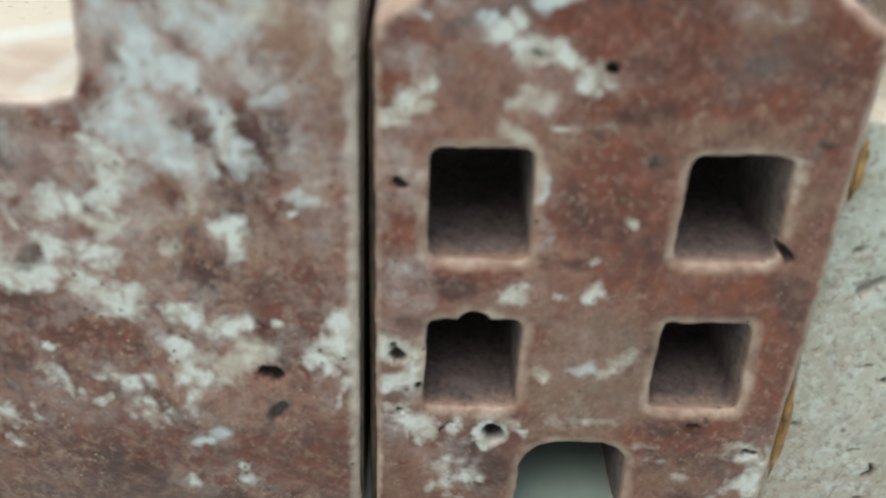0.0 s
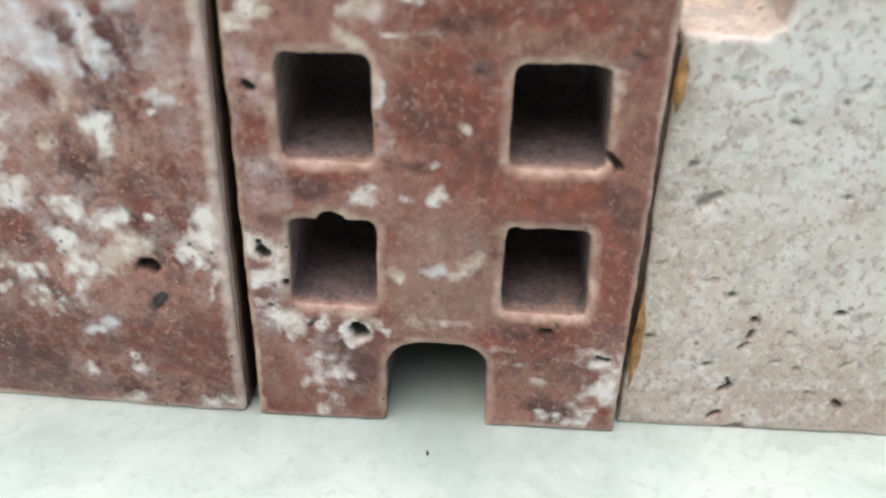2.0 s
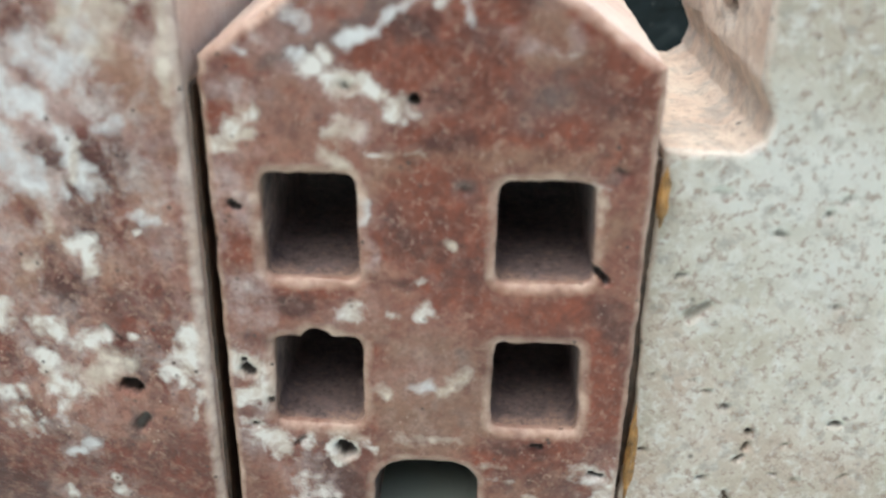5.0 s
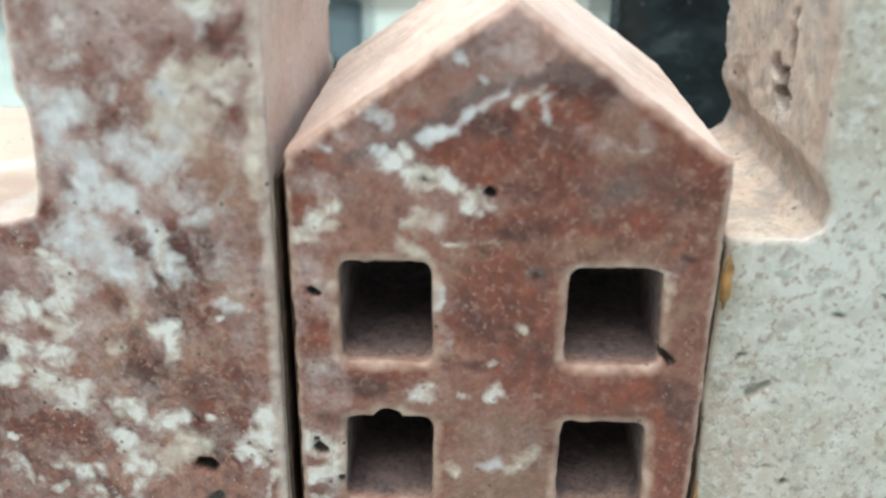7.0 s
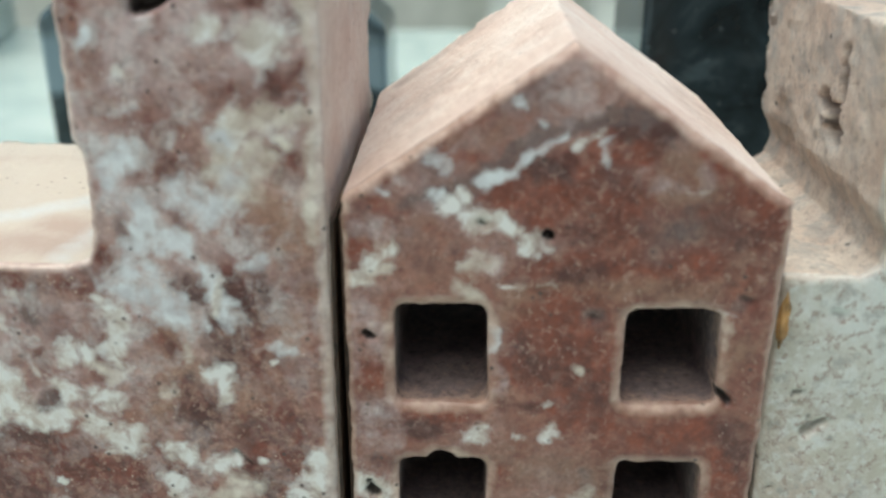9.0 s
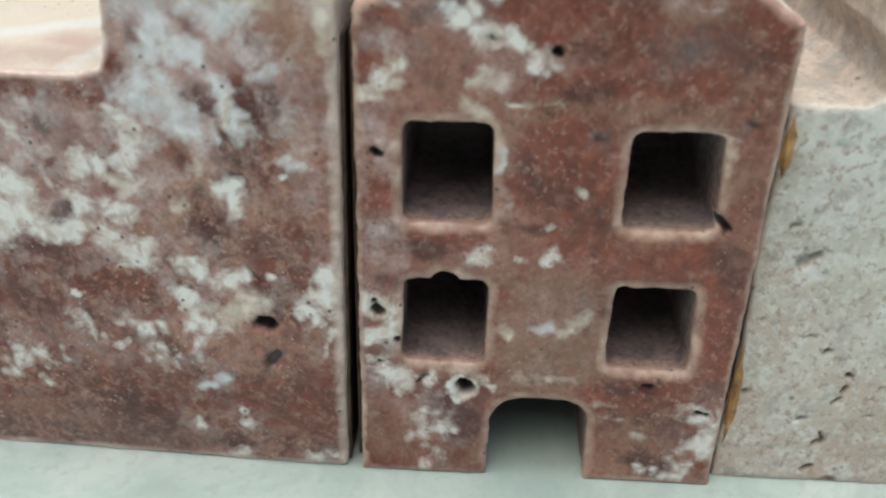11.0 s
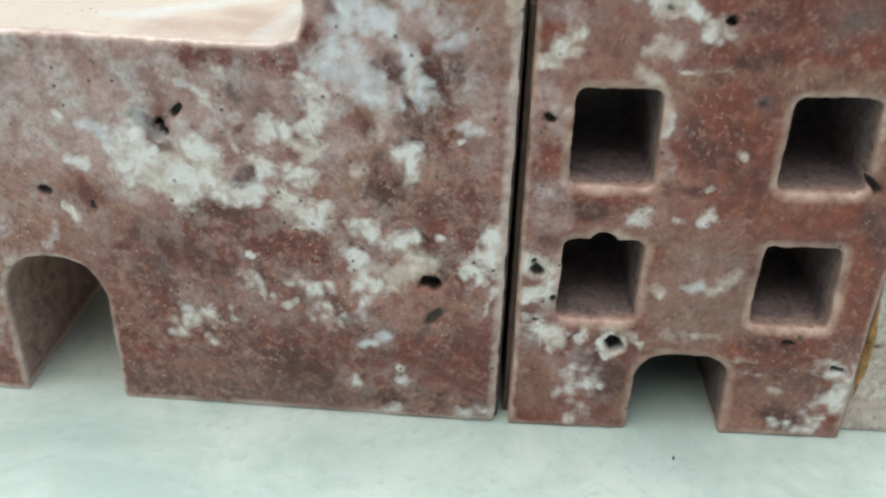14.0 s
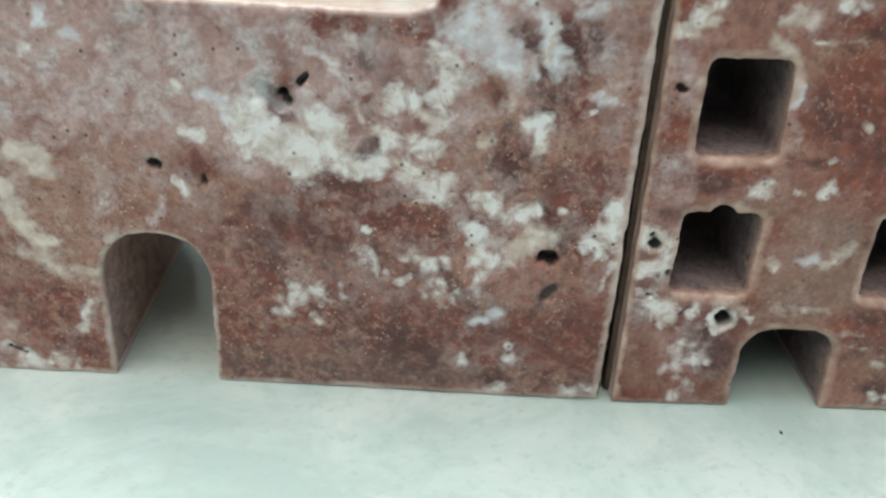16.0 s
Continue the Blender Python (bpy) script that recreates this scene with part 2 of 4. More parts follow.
def grey_travertine(raw):
    """Pale grey-pink travertine with scratches; the raw cuts are warmer."""
    k = Mat("pale_travertine_raw" if raw else "pale_travertine_face")
    tone = k.noise(55, 6, 0.62, 0.8)
    mid = k.noise(420 if raw else 300, 6, 0.7, 0.0 if raw else 0.3)
    if raw:
        base = k.ramp(tone, (0.3, (0.60, 0.45, 0.355)), (0.5, (0.75, 0.615, 0.505)), (0.7, (0.82, 0.735, 0.63)))
        base = k.mix(k.ramp(mid, (0.48, 0.0), (0.66, 0.45)), base, (0.42, 0.315, 0.26))
        base = k.mix(k.ramp(k.noise(160, 6, 0.7), (0.48, 0.0), (0.62, 0.7)), base, (0.47, 0.44, 0.40))
        base = k.mix(k.ramp(k.noise(900, 5, 0.7), (0.54, 0.0), (0.68, 0.45)), base, (0.30, 0.24, 0.21))
    else:
        base = k.ramp(tone, (0.37, (0.42, 0.385, 0.315)), (0.5, (0.52, 0.50, 0.425)), (0.63, (0.62, 0.615, 0.55)))
        base = k.mix(k.ramp(k.noise(85, 6, 0.66, 0.6), (0.50, 0.0), (0.66, 0.45)), base, (0.50, 0.395, 0.325))
        veil = k.math("ADD", k.attr("veil"), k.math("SUBTRACT", k.noise(160, 6, 0.68, 0.4), 0.5))
        base = k.mix(k.ramp(veil, (0.15, 0.0), (0.9, 0.85)), base, (0.70, 0.725, 0.70))
        blush = k.math("ADD", k.attr("mauve"), k.math("SUBTRACT", k.noise(200, 6, 0.68, 0.4), 0.5))
        base = k.mix(k.ramp(blush, (0.15, 0.0), (0.9, 0.7)), base, (0.50, 0.365, 0.30))
        base = k.mix(k.ramp(k.noise(300, 6, 0.7, 0.3), (0.51, 0.0), (0.64, 0.8)), base, (0.69, 0.715, 0.69))
        base = k.mix(k.ramp(k.noise(400, 4, 0.6), (0.54, 0.0), (0.66, 0.6)), base, (0.33, 0.325, 0.305))
        base = k.mix(k.ramp(k.noise(230, 6, 0.74), (0.54, 0.0), (0.66, 0.4)), base, (0.40, 0.33, 0.275))
        base = k.mix(k.ramp(k.noise(620, 5, 0.65), (0.53, 0.0), (0.64, 0.55)), base, (0.74, 0.755, 0.73))
        base = k.mix(k.ramp(k.noise(850, 4, 0.6), (0.54, 0.0), (0.64, 0.75)), base, (0.34, 0.255, 0.21))
        turn = k.node("Mapping")
        turn.inputs["Rotation"].default_value = (0, radians(-42), 0)
        k.put(turn.inputs["Vector"], k.pos)
        for size, share in ((300, 0.22), (520, 0.2)):
            scratch = k.noise(size, 3, 0.6, vec=turn.outputs[0], stretch=(0.06, 1, 11.0))
            base = k.mix(k.ramp(k.math("MULTIPLY", scratch, k.ramp(k.noise(60 + size / 9, 3), (0.40, 0.82), (0.60, 1.0))), (0.52, 0.0), (0.62, share)), base, (0.74, 0.69, 0.62))
        # pit floors: reddish brown, darkened to paint their shade
        base = k.mix(k.ramp(k.attr("pit"), (0.25, 0.0), (0.7, 0.9)), base, (0.085, 0.052, 0.042))
        e = k.math("ADD", k.attr("edge"), k.math("MULTIPLY", k.math("SUBTRACT", mid, 0.5), 1.0))
        base = k.mix(k.ramp(e, (0.5, 0.0), (0.95, 0.7)), base, (0.60, 0.52, 0.45))
    if raw:
        base = k.mix(k.ramp(k.attr("pit"), (0.08, 0.0), (0.5, 0.9)), base, (0.11, 0.065, 0.045))
    pores = k.math("MULTIPLY", k.ramp(k.cells(300), (0.06, 0.75), (0.16, 0.0)), k.ramp(k.noise(85, 4, 0.6), (0.46, 0.0), (0.56, 1.0)))
    base = k.mix(pores, base, (0.10, 0.085, 0.075))
    k.bump(k.math("ADD", k.noise(1200, 5, 0.75), mid), 0.0011 if raw else 0.0003, 0.9)
    return k.done(base, 0.8 if raw else 0.5)


def white_marble():
    k = Mat("pale_marble")
    base = k.ramp(k.noise(22, 6, 0.66, 0.6), (0.38, (0.385, 0.48, 0.44)), (0.5, (0.47, 0.565, 0.52)), (0.6, (0.53, 0.61, 0.565)))
    base = k.mix(k.ramp(k.noise(70, 6, 0.65, 1.0), (0.52, 0.0), (0.64, 0.55)), base, (0.40, 0.47, 0.43))
    base = k.mix(k.ramp(k.noise(420, 6, 0.7), (0.54, 0.0), (0.66, 0.45)), base, (0.36, 0.41, 0.385))
    k.bump(k.noise(300, 4), 0.00005, 0.5)
    return k.done(base, 0.09, Specular_IOR_Level=0.85)


def dark_marble(banded=False):
    k = Mat("dark_banded_marble" if banded else "dark_green_marble")
    base = k.ramp(k.noise(40, 5, 0.6, 0.6), (0.40, (0.007, 0.012, 0.014)), (0.52, (0.022, 0.036, 0.042)), (0.66, (0.09, 0.13, 0.145)))
    veins = k.ramp(k.noise(38, 3, 0.5, 0.8), (0.52, 0.0), (0.62, 0.5), (0.75, 0.1))
    base = k.mix(veins, base, (0.10, 0.13, 0.14))
    base = k.mix(k.ramp(k.noise(500, 3), (0.66, 0.0), (0.72, 0.6)), base, (0.16, 0.20, 0.21))
    if banded:
        z = k.node("SeparateXYZ")
        k.put(z.inputs[0], k.pos)
        z = k.math("ADD", z.outputs[2], k.math("MULTIPLY", k.math("SUBTRACT", k.noise(30, 4), 0.5), 0.02))
        band = k.ramp(k.math("MULTIPLY", z, 10.0), (0.50, 0.0), (0.53, 0.9), (0.61, 0.8), (0.66, 0.0))
        base = k.mix(band, base, (0.22, 0.31, 0.36))
    return k.done(base, 0.16)


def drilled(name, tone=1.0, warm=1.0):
    """Rough drilled hollow: granular maroon darkened to paint its shade, powdery and lightened at the lip."""
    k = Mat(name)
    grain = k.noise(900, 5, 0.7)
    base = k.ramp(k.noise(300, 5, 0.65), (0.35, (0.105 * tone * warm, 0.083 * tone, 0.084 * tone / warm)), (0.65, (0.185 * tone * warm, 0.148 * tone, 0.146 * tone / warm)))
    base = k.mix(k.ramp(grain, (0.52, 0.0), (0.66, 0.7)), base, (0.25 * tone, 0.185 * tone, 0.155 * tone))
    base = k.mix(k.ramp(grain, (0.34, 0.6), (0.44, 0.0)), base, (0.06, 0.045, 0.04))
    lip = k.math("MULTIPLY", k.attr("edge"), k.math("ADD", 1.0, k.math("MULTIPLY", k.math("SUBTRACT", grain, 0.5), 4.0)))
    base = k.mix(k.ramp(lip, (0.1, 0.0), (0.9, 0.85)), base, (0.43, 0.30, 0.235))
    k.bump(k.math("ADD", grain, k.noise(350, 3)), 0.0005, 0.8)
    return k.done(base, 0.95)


def plain(name, color, rough, scale=40, spread=0.25, **more):
    k = Mat(name)
    lo, hi = tuple(c * (1 - spread) for c in color), tuple(min(1, c * (1 + spread)) for c in color)
    base = k.ramp(k.noise(scale, 5, 0.6), (0.35, lo), (0.65, hi))
    k.bump(k.noise(scale * 6, 4), 0.02 / scale, 0.4)
    return k.done(base, rough, **more)


RED, DEEP_RED, RAW = red_travertine(), red_travertine(0.3), raw_cut()
# bore walls painted darker than the stone to stand for shade inside
SHADED_BORE, ARCH_CUT = drilled("shaded_bore_stone", 1.25), drilled("rough_pink_stone", 2.6, 1.15)
PALE, PALE_RAW = grey_travertine(False), grey_travertine(True)
MARBLE, DARK, DARK_BANDED = white_marble(), dark_marble(), dark_marble(True)
GLUE = plain("amber_glue", (0.33, 0.18, 0.06), 0.35, 350, 0.6)
JOINT_DARK = plain("joint_dark_brown", (0.075, 0.045, 0.03), 0.5, 400, 0.5)
CRUMB = plain("dark_crumb", (0.03, 0.027, 0.025), 0.8, 900)
PAVING = plain("beige_paving", (0.58, 0.55, 0.49), 0.8, 5)
LIGHT_BLOCK = plain("light_block_taupe", (0.16, 0.145, 0.125), 0.9, 12)
GREY_GREEN = plain("grey_green_marble", (0.38, 0.44, 0.41), 0.6, 45)
SAGE = plain("grey_green_plaster", (0.50, 0.54, 0.485), 0.9, 9)
LIMEWASH = plain("pale_limewash", (0.62, 0.68, 0.62), 0.9, 14)
METAL = plain("grey_table_leg", (0.30, 0.31, 0.31), 0.5, 60)


# ---- building blocks ----
def lattice(ix, iz, seed):
    h = (ix * 374761393 + iz * 668265263 + seed * 1442695041) & 0xFFFFFFFF
    h = ((h ^ (h >> 13)) * 1274126177) & 0xFFFFFFFF
    return ((h ^ (h >> 16)) & 0xFFFF) / 32767.5 - 1


def vnoise(x, z, seed=0):
    """Smooth noise from -1 to 1 on arrays."""
    ix, iz = np.floor(x).astype(np.int64), np.floor(z).astype(np.int64)
    fx, fz = x - ix, z - iz
    fx, fz = fx * fx * (3 - 2 * fx), fz * fz * (3 - 2 * fz)
    a = lattice(ix, iz, seed) * (1 - fx) + lattice(ix + 1, iz, seed) * fx
    b = lattice(ix, iz + 1, seed) * (1 - fx) + lattice(ix + 1, iz + 1, seed) * fx
    return a * (1 - fz) + b * fz


def fbm(x, z, size, octaves=4, seed=0):
    total, amp = 0, 0.5
    for i in range(octaves):
        total = total + amp * vnoise(x / size + 17 * i, z / size - 9 * i, seed + i)
        size, amp = size / 2, amp * 0.55
    return total


def away(x, z, corners):
    """Signed distance to a polygon, negative inside."""
    d = np.full(x.shape, 1e9)
    inside = np.zeros(x.shape, bool)
    for (ax, az), (bx, bz) in zip(corners, corners[1:] + corners[:1]):
        ex, ez = bx - ax, bz - az
        px, pz = x - ax, z - az
        s = np.clip((px * ex + pz * ez) / (ex * ex + ez * ez), 0, 1)
        d = np.minimum(d, np.hypot(px - s * ex, pz - s * ez))
        if ez != 0:
            inside ^= ((az > z) != (bz > z)) & (x < ex * (z - az) / ez + ax)
    return np.where(inside, -d, d)


def rounded(x, z, corners, r):
    """The same for a polygon drawn in by r and rounded off by r."""
    cx, cz = sum(c[0] for c in corners) / len(corners), sum(c[1] for c in corners) / len(corners)
    w, h = max(c[0] for c in corners) - min(c[0] for c in corners), max(c[1] for c in corners) - min(c[1] for c in corners)
    inner = [(cx + (px - cx) * (1 - 2 * r / w), cz + (pz - cz) * (1 - 2 * r / h)) for px, pz in corners]
    return away(x, z, inner) - r


def streaks(x, z, rows, seed, spread=1.0):
    """A field of soft patches, each a stroke from one place to another: x, z, x, z, radius, weight."""
    wx, wz = x + 1.3 * fbm(x, z, 3, 4, seed), z + 1.3 * fbm(x, z, 3, 4, seed + 50)
    total = np.zeros(x.shape)
    for ax, az, bx, bz, r, weight in rows:
        ex, ez = bx - ax, bz - az
        s = np.clip(((wx - ax) * ex + (wz - az) * ez) / max(ex * ex + ez * ez, 1e-9), 0, 1)
        d = np.hypot(wx - ax - s * ex, wz - az - s * ez) / (r * spread)
        total = np.maximum(total, weight * np.exp(-0.6 * d * d))
    return total


def halo(rows):
    """Wider, fainter strokes round the calcite."""
    return [(ax, az, bx, bz, 1.6 * r + 0.7, 0.52 * weight) for ax, az, bx, bz, r, weight in rows]


def part(name, bm, material, parent=None, label=""):
    mesh = bpy.data.meshes.new(name)
    bm.to_mesh(mesh)
    bm.free()
    mesh.materials.append(material)
    ob = new(name, mesh)
    if parent:
        ob.parent = parent
    return tagged(ob, label)


def slab(lo, hi, bevel=0.001, segments=2):
    bm = bmesh.new()
    bmesh.ops.create_cube(bm, size=1)
    for v in bm.verts:
        v.co = [l + (h - l) * (c + 0.5) for l, h, c in zip(lo, hi, v.co)]
    if bevel:
        bmesh.ops.bevel(bm, geom=bm.edges[:], offset=bevel, segments=segments, profile=0.5, affect="EDGES")
    return bm


def stone(name, shape, box, depth, front, mats, paint=(), pits=(), back=lambda x, z: 0.0, step=0.4, seed=1, tag=(), outer=None, blind=(), side_pits=(), rings=44, grain=(0.7, 0.7), soft=lambda x, z: 0 * x, ringed=(), lip=1.7, side_marks=()):
    """A sawn stone, all in millimetres: a front face as a fine sheet with worn arrises and pits, sides and drilled
    openings that run back through it, and a sawn back. shape(x, z) is negative inside the stone."""
    xs, zs = np.arange(box[0], box[1] + step, step), np.arange(box[2], box[3] + step, step)
    gx, gz = (g.ravel() for g in np.meshgrid(xs, zs))
    w = len(xs)

    def edge_of(x, z):
        return shape(x, z) + (0.26 * fbm(x, z, 4.5, 2, seed + 7) + 0.24 * fbm(x, z, 1.1, 2, seed + 9)) * np.clip(z / 2, 0, 1)

    d = edge_of(gx, gz)
    i = (np.arange(len(zs) - 1)[:, None] * w + np.arange(w - 1)).ravel()
    quads = np.stack([i, i + 1, i + w + 1, i + w], 1)
    quads = quads[d[quads].mean(1) < 0]
    used, flat = np.unique(quads, return_inverse=True)
    quads = flat.reshape(quads.shape)
    x, z = gx[used].copy(), gz[used].copy()
    n = len(x)
    edges = np.concatenate([quads[:, [k, (k + 1) % 4]] for k in range(4)])
    key = np.sort(edges, 1)
    key = key[:, 0] * n + key[:, 1]
    _, first, count = np.unique(key, return_index=True, return_counts=True)
    rim = edges[first[count == 1]]
    ring = np.unique(rim)
    for _ in range(4):
        px, pz, h = x[ring], z[ring], 0.05
        e = edge_of(px, pz)
        nx, nz = (edge_of(px + h, pz) - e) / h, (edge_of(px, pz + h) - e) / h
        g = np.maximum(np.hypot(nx, nz), 0.3)
        x[ring], z[ring] = px - 0.9 * e * nx / g ** 2, np.maximum(0, pz - 0.9 * e * nz / g ** 2)
    # even out the rim along its length
    turn = np.full(n, -1)
    turn[rim[:, 0]] = rim[:, 1]
    prior = np.full(n, -1)
    prior[rim[:, 1]] = rim[:, 0]
    for _ in range(8):
        px, pz = (x[ring] * 2 + x[turn[ring]] + x[prior[ring]]) / 4, (z[ring] * 2 + z[turn[ring]] + z[prior[ring]]) / 4
        e = edge_of(px, pz)
        nx, nz = (edge_of(px + 0.05, pz) - e) / 0.05, (edge_of(px, pz + 0.05) - e) / 0.05
        g = np.maximum(np.hypot(nx, nz), 0.3)
        x[ring], z[ring] = px - 0.9 * e * nx / g ** 2, np.where(z[ring] <= 0.001, 0, np.maximum(0, pz - 0.9 * e * nz / g ** 2))
    d = edge_of(x, z)
    d[ring] = 0
    # relief of the face
    wear = 0.55 + 0.45 * fbm(x, z, 5, 3, seed + 3)
    drilled = away(x, z, outer) < d - 0.3 if outer else np.zeros(n, bool)
    round_off = soft(x, z)
    width = np.where(round_off > 0, round_off, np.where(drilled, lip, 1.1))
    bruise = np.clip(1 + d / width, 0, 1) * np.where(z < 1.0, 0.9, 1.0)
    y = front(x, z) + np.where(round_off > 0, 0.75 * round_off * (0.7 + 0.3 * wear), np.where(drilled, 0.95, 0.6) * wear) * bruise ** 2 + 0.10 * fbm(x, z, 7, 4, seed + 11)
    hole = np.zeros(n)
    for ax, az, bx, bz, r, deep in pits:
        ex, ez = bx - ax, bz - az
        s = np.clip(((x - ax) * ex + (z - az) * ez) / max(ex * ex + ez * ez, 1e-9), 0, 1)
        q = np.hypot(x - ax - s * ex, z - az - s * ez) / (r * (1 + 0.3 * vnoise(x / 0.9, z / 0.9, seed + 5)))
        # how dark the pit's floor is painted, deeper pits carrying more shade
        hole = np.maximum(hole, np.clip(1.55 - q, 0, 1) * min(1, deep / 1.2))
        y = y + 1.3 * deep * np.clip((1.3 - q) / 0.6, 0, 1)
    fields = {key: streaks(x, z, rows, seed, 1.0 if key in ("white", "cool", "cream") else 1.25) for key, rows in paint}
    for ax, az, r in ringed:
        q = np.hypot(x - ax, z - az) / r + 0.25 * fbm(x, z, 1.5, 3, seed + 80)
        fields["white"] = np.maximum(fields["white"], 1.25 * np.clip(3.0 - 3.0 * q, 0, 1))
    for key in {mark[0] for mark in side_marks}:
        fields[key] = np.zeros(n)
    fields |= {"pit": hole,
               "edge": np.clip(1.15 + d / np.where(round_off > 0, round_off + 0.4, np.where(drilled, lip + 0.2, np.where(z < 4, 1.7, 1.1))), 0, 1) * np.where(round_off > 0, 1.0 + 0.2 * wear, 0.45 + 0.9 * wear + 0.35 * fbm(x, z, 6, 2, seed + 90))}
    # rings that run back from the rim
    place = np.full(n, -1)
    place[ring] = np.arange(len(ring))
    m = len(ring)
    e = edge_of(x[ring], z[ring])
    nx, nz = (edge_of(x[ring] + 0.1, z[ring]) - e) / 0.1, (edge_of(x[ring], z[ring] + 0.1) - e) / 0.1
    g = np.maximum(np.hypot(nx, nz), 0.3)
    nx, nz = nx / g, nz / g
    rough = np.where(away(x[ring], z[ring], outer) < -0.9, 0.05, 0.17) if outer else 0.45
    e = shape(x[ring], z[ring])
    sx, sz = x[ring] - e * nx, np.where(z[ring] <= 0.001, 0, z[ring] - e * nz)
    deep = np.concatenate([[0.35, 1.0], np.linspace(2.2, depth, rings)])
    foot = np.where(z[ring] <= 0.001, 0.32 * np.clip(0.55 + 1.3 * fbm(x[ring], z[ring], 2.2, 3, seed + 60), 0, 1), 0)
    zf = z.copy()
    zf[ring] += foot
    sheets, hollow = [np.stack([x, y, zf], 1)], []
    for j, v in enumerate(deep):
        last = j == len(deep) - 1
        push = rough * (fbm(sx * grain[0] + sz * grain[1], v + 0 * sz, 4.5, 3, seed + 20) + 0.9 * fbm(sx * grain[0] + sz * grain[1], v + 0 * sz, 1.6, 2, seed + 24)) * min(1, v / 2)
        push = push - (0.6 + 1.5 * fbm(x[ring], z[ring], 4, 4, seed + 40)).clip(0) * np.clip((v - depth + 4) / 4, 0, 1) ** 2
        hollow.append(np.zeros(m))
        for ax, ay, az, rx, ry, rz, dent in side_pits:
            q = ((x[ring] - ax) / rx) ** 2 + ((v - ay) / ry) ** 2 + ((z[ring] - az) / rz) ** 2
            q = np.clip(1.3 - q * (1 + 0.6 * vnoise(z[ring] / 1.1, v / 1.1 + 0 * z[ring], seed + 44)), 0, 1)
            push = push - dent * q
            hollow[-1] = np.maximum(hollow[-1], q * min(1, dent / 4))
        lift = back(x[ring], z[ring]) * v / depth
        yy = y[ring] + (v if not last else depth - front(x[ring], z[ring]) + 1.1 * fbm(x[ring], z[ring], 3, 4, seed + 30))
        f = min(1.0, v / 1.6)
        cx, cz = x[ring] + (sx - x[ring]) * f, z[ring] + (sz - z[ring]) * f
        sheets.append(np.stack([cx + push * nx, yy, np.maximum(0, cz + push * nz * (cz > 0.4) + lift) + foot * max(0, 1 - v / 2.0)], 1))
    # back face
    by = depth + 1.1 * fbm(x, z, 3, 4, seed + 30)
    sheets.append(np.stack([x, by, z + back(x, z)], 1))
    sheets_mm = np.concatenate(sheets)
    verts = sheets_mm * 0.001
    faces, kinds = [quads], [np.zeros(len(quads), int)]
    a, b = rim[:, 0], rim[:, 1]
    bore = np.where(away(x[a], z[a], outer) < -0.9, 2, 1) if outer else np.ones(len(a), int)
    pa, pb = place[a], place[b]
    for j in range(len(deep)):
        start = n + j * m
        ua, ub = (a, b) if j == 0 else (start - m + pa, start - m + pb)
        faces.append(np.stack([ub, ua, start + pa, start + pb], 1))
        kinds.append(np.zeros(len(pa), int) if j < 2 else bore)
    off = n + len(deep) * m
    rear = off + quads[:, ::-1]
    remap = np.arange(off + n)
    remap[off + ring] = n + (len(deep) - 1) * m + np.arange(m)
    faces.append(remap[rear])
    kinds.append(np.full(len(quads), 1))
    faces, kinds = np.concatenate(faces), np.concatenate(kinds)
    mesh = bpy.data.meshes.new(name)
    mesh.vertices.add(len(verts))
    mesh.vertices.foreach_set("co", verts.ravel())
    mesh.loops.add(faces.size)
    mesh.loops.foreach_set("vertex_index", faces.ravel().astype(np.int32))
    mesh.polygons.add(len(faces))
    mesh.polygons.foreach_set("loop_start", np.arange(0, faces.size, 4, dtype=np.int32))
    mesh.polygons.foreach_set("material_index", kinds.astype(np.int32))
    mesh.polygons.foreach_set("use_smooth", np.ones(len(faces), bool))
    mesh.update(calc_edges=True)
    for mat in mats:
        mesh.materials.append(mat)
    for key, f in fields.items():
        full = np.zeros(len(verts))
        full[:n] = f
        if key == "pit":
            full[n:n + m * len(deep)] = np.concatenate(hollow)
        for mark, ax, ay, bx, by, az, r, weight in side_marks:
            if mark == key:
                q = sheets_mm[n:n + m * len(deep)]
                s = np.clip(((q[:, 0] - ax) * (bx - ax) + (q[:, 1] - ay) * (by - ay)) / max((bx - ax) ** 2 + (by - ay) ** 2, 1e-9), 0, 1)
                q = np.hypot(q[:, 0] - ax - s * (bx - ax), q[:, 1] - ay - s * (by - ay)) / r + np.clip(np.abs(q[:, 2] - az) - 6, 0, 99)
                full[n:n + m * len(deep)] = np.maximum(full[n:n + m * len(deep)], weight * np.exp(-0.6 * q * q))
        # pale lip fades inward: bruised stone plus light painted into the opening
        if key == "edge":
            for j, v in enumerate(deep):
                full[n + j * m:n + (j + 1) * m] = 0.85 * np.clip(1.1 - v / (4 + 5 * fbm(x[ring], z[ring], 3, 2, seed + 70)), 0, 1)
        mesh.attributes.new(key, "FLOAT", "POINT").data.foreach_set("value", full.astype(np.float32))
    bm = bmesh.new()
    bm.from_mesh(mesh)
    bmesh.ops.delete(bm, geom=[v for v in bm.verts if not v.link_faces], context="VERTS")
    bm.to_mesh(mesh)
    bm.free()
    ob = new(name, mesh)
    # added panel inside the doorway, keeps light from behind out of it
    for x0, x1, z1, at in blind:
        back_wall = slab((x0 * 0.001, at * 0.001, 0.0002), (x1 * 0.001, at * 0.001 + 0.004, z1 * 0.001), 0.0004)
        part("door_light_stop", back_wall, mats[-1], ob, "added panel blocking light from behind the doorway")
    return tagged(ob, *tag)


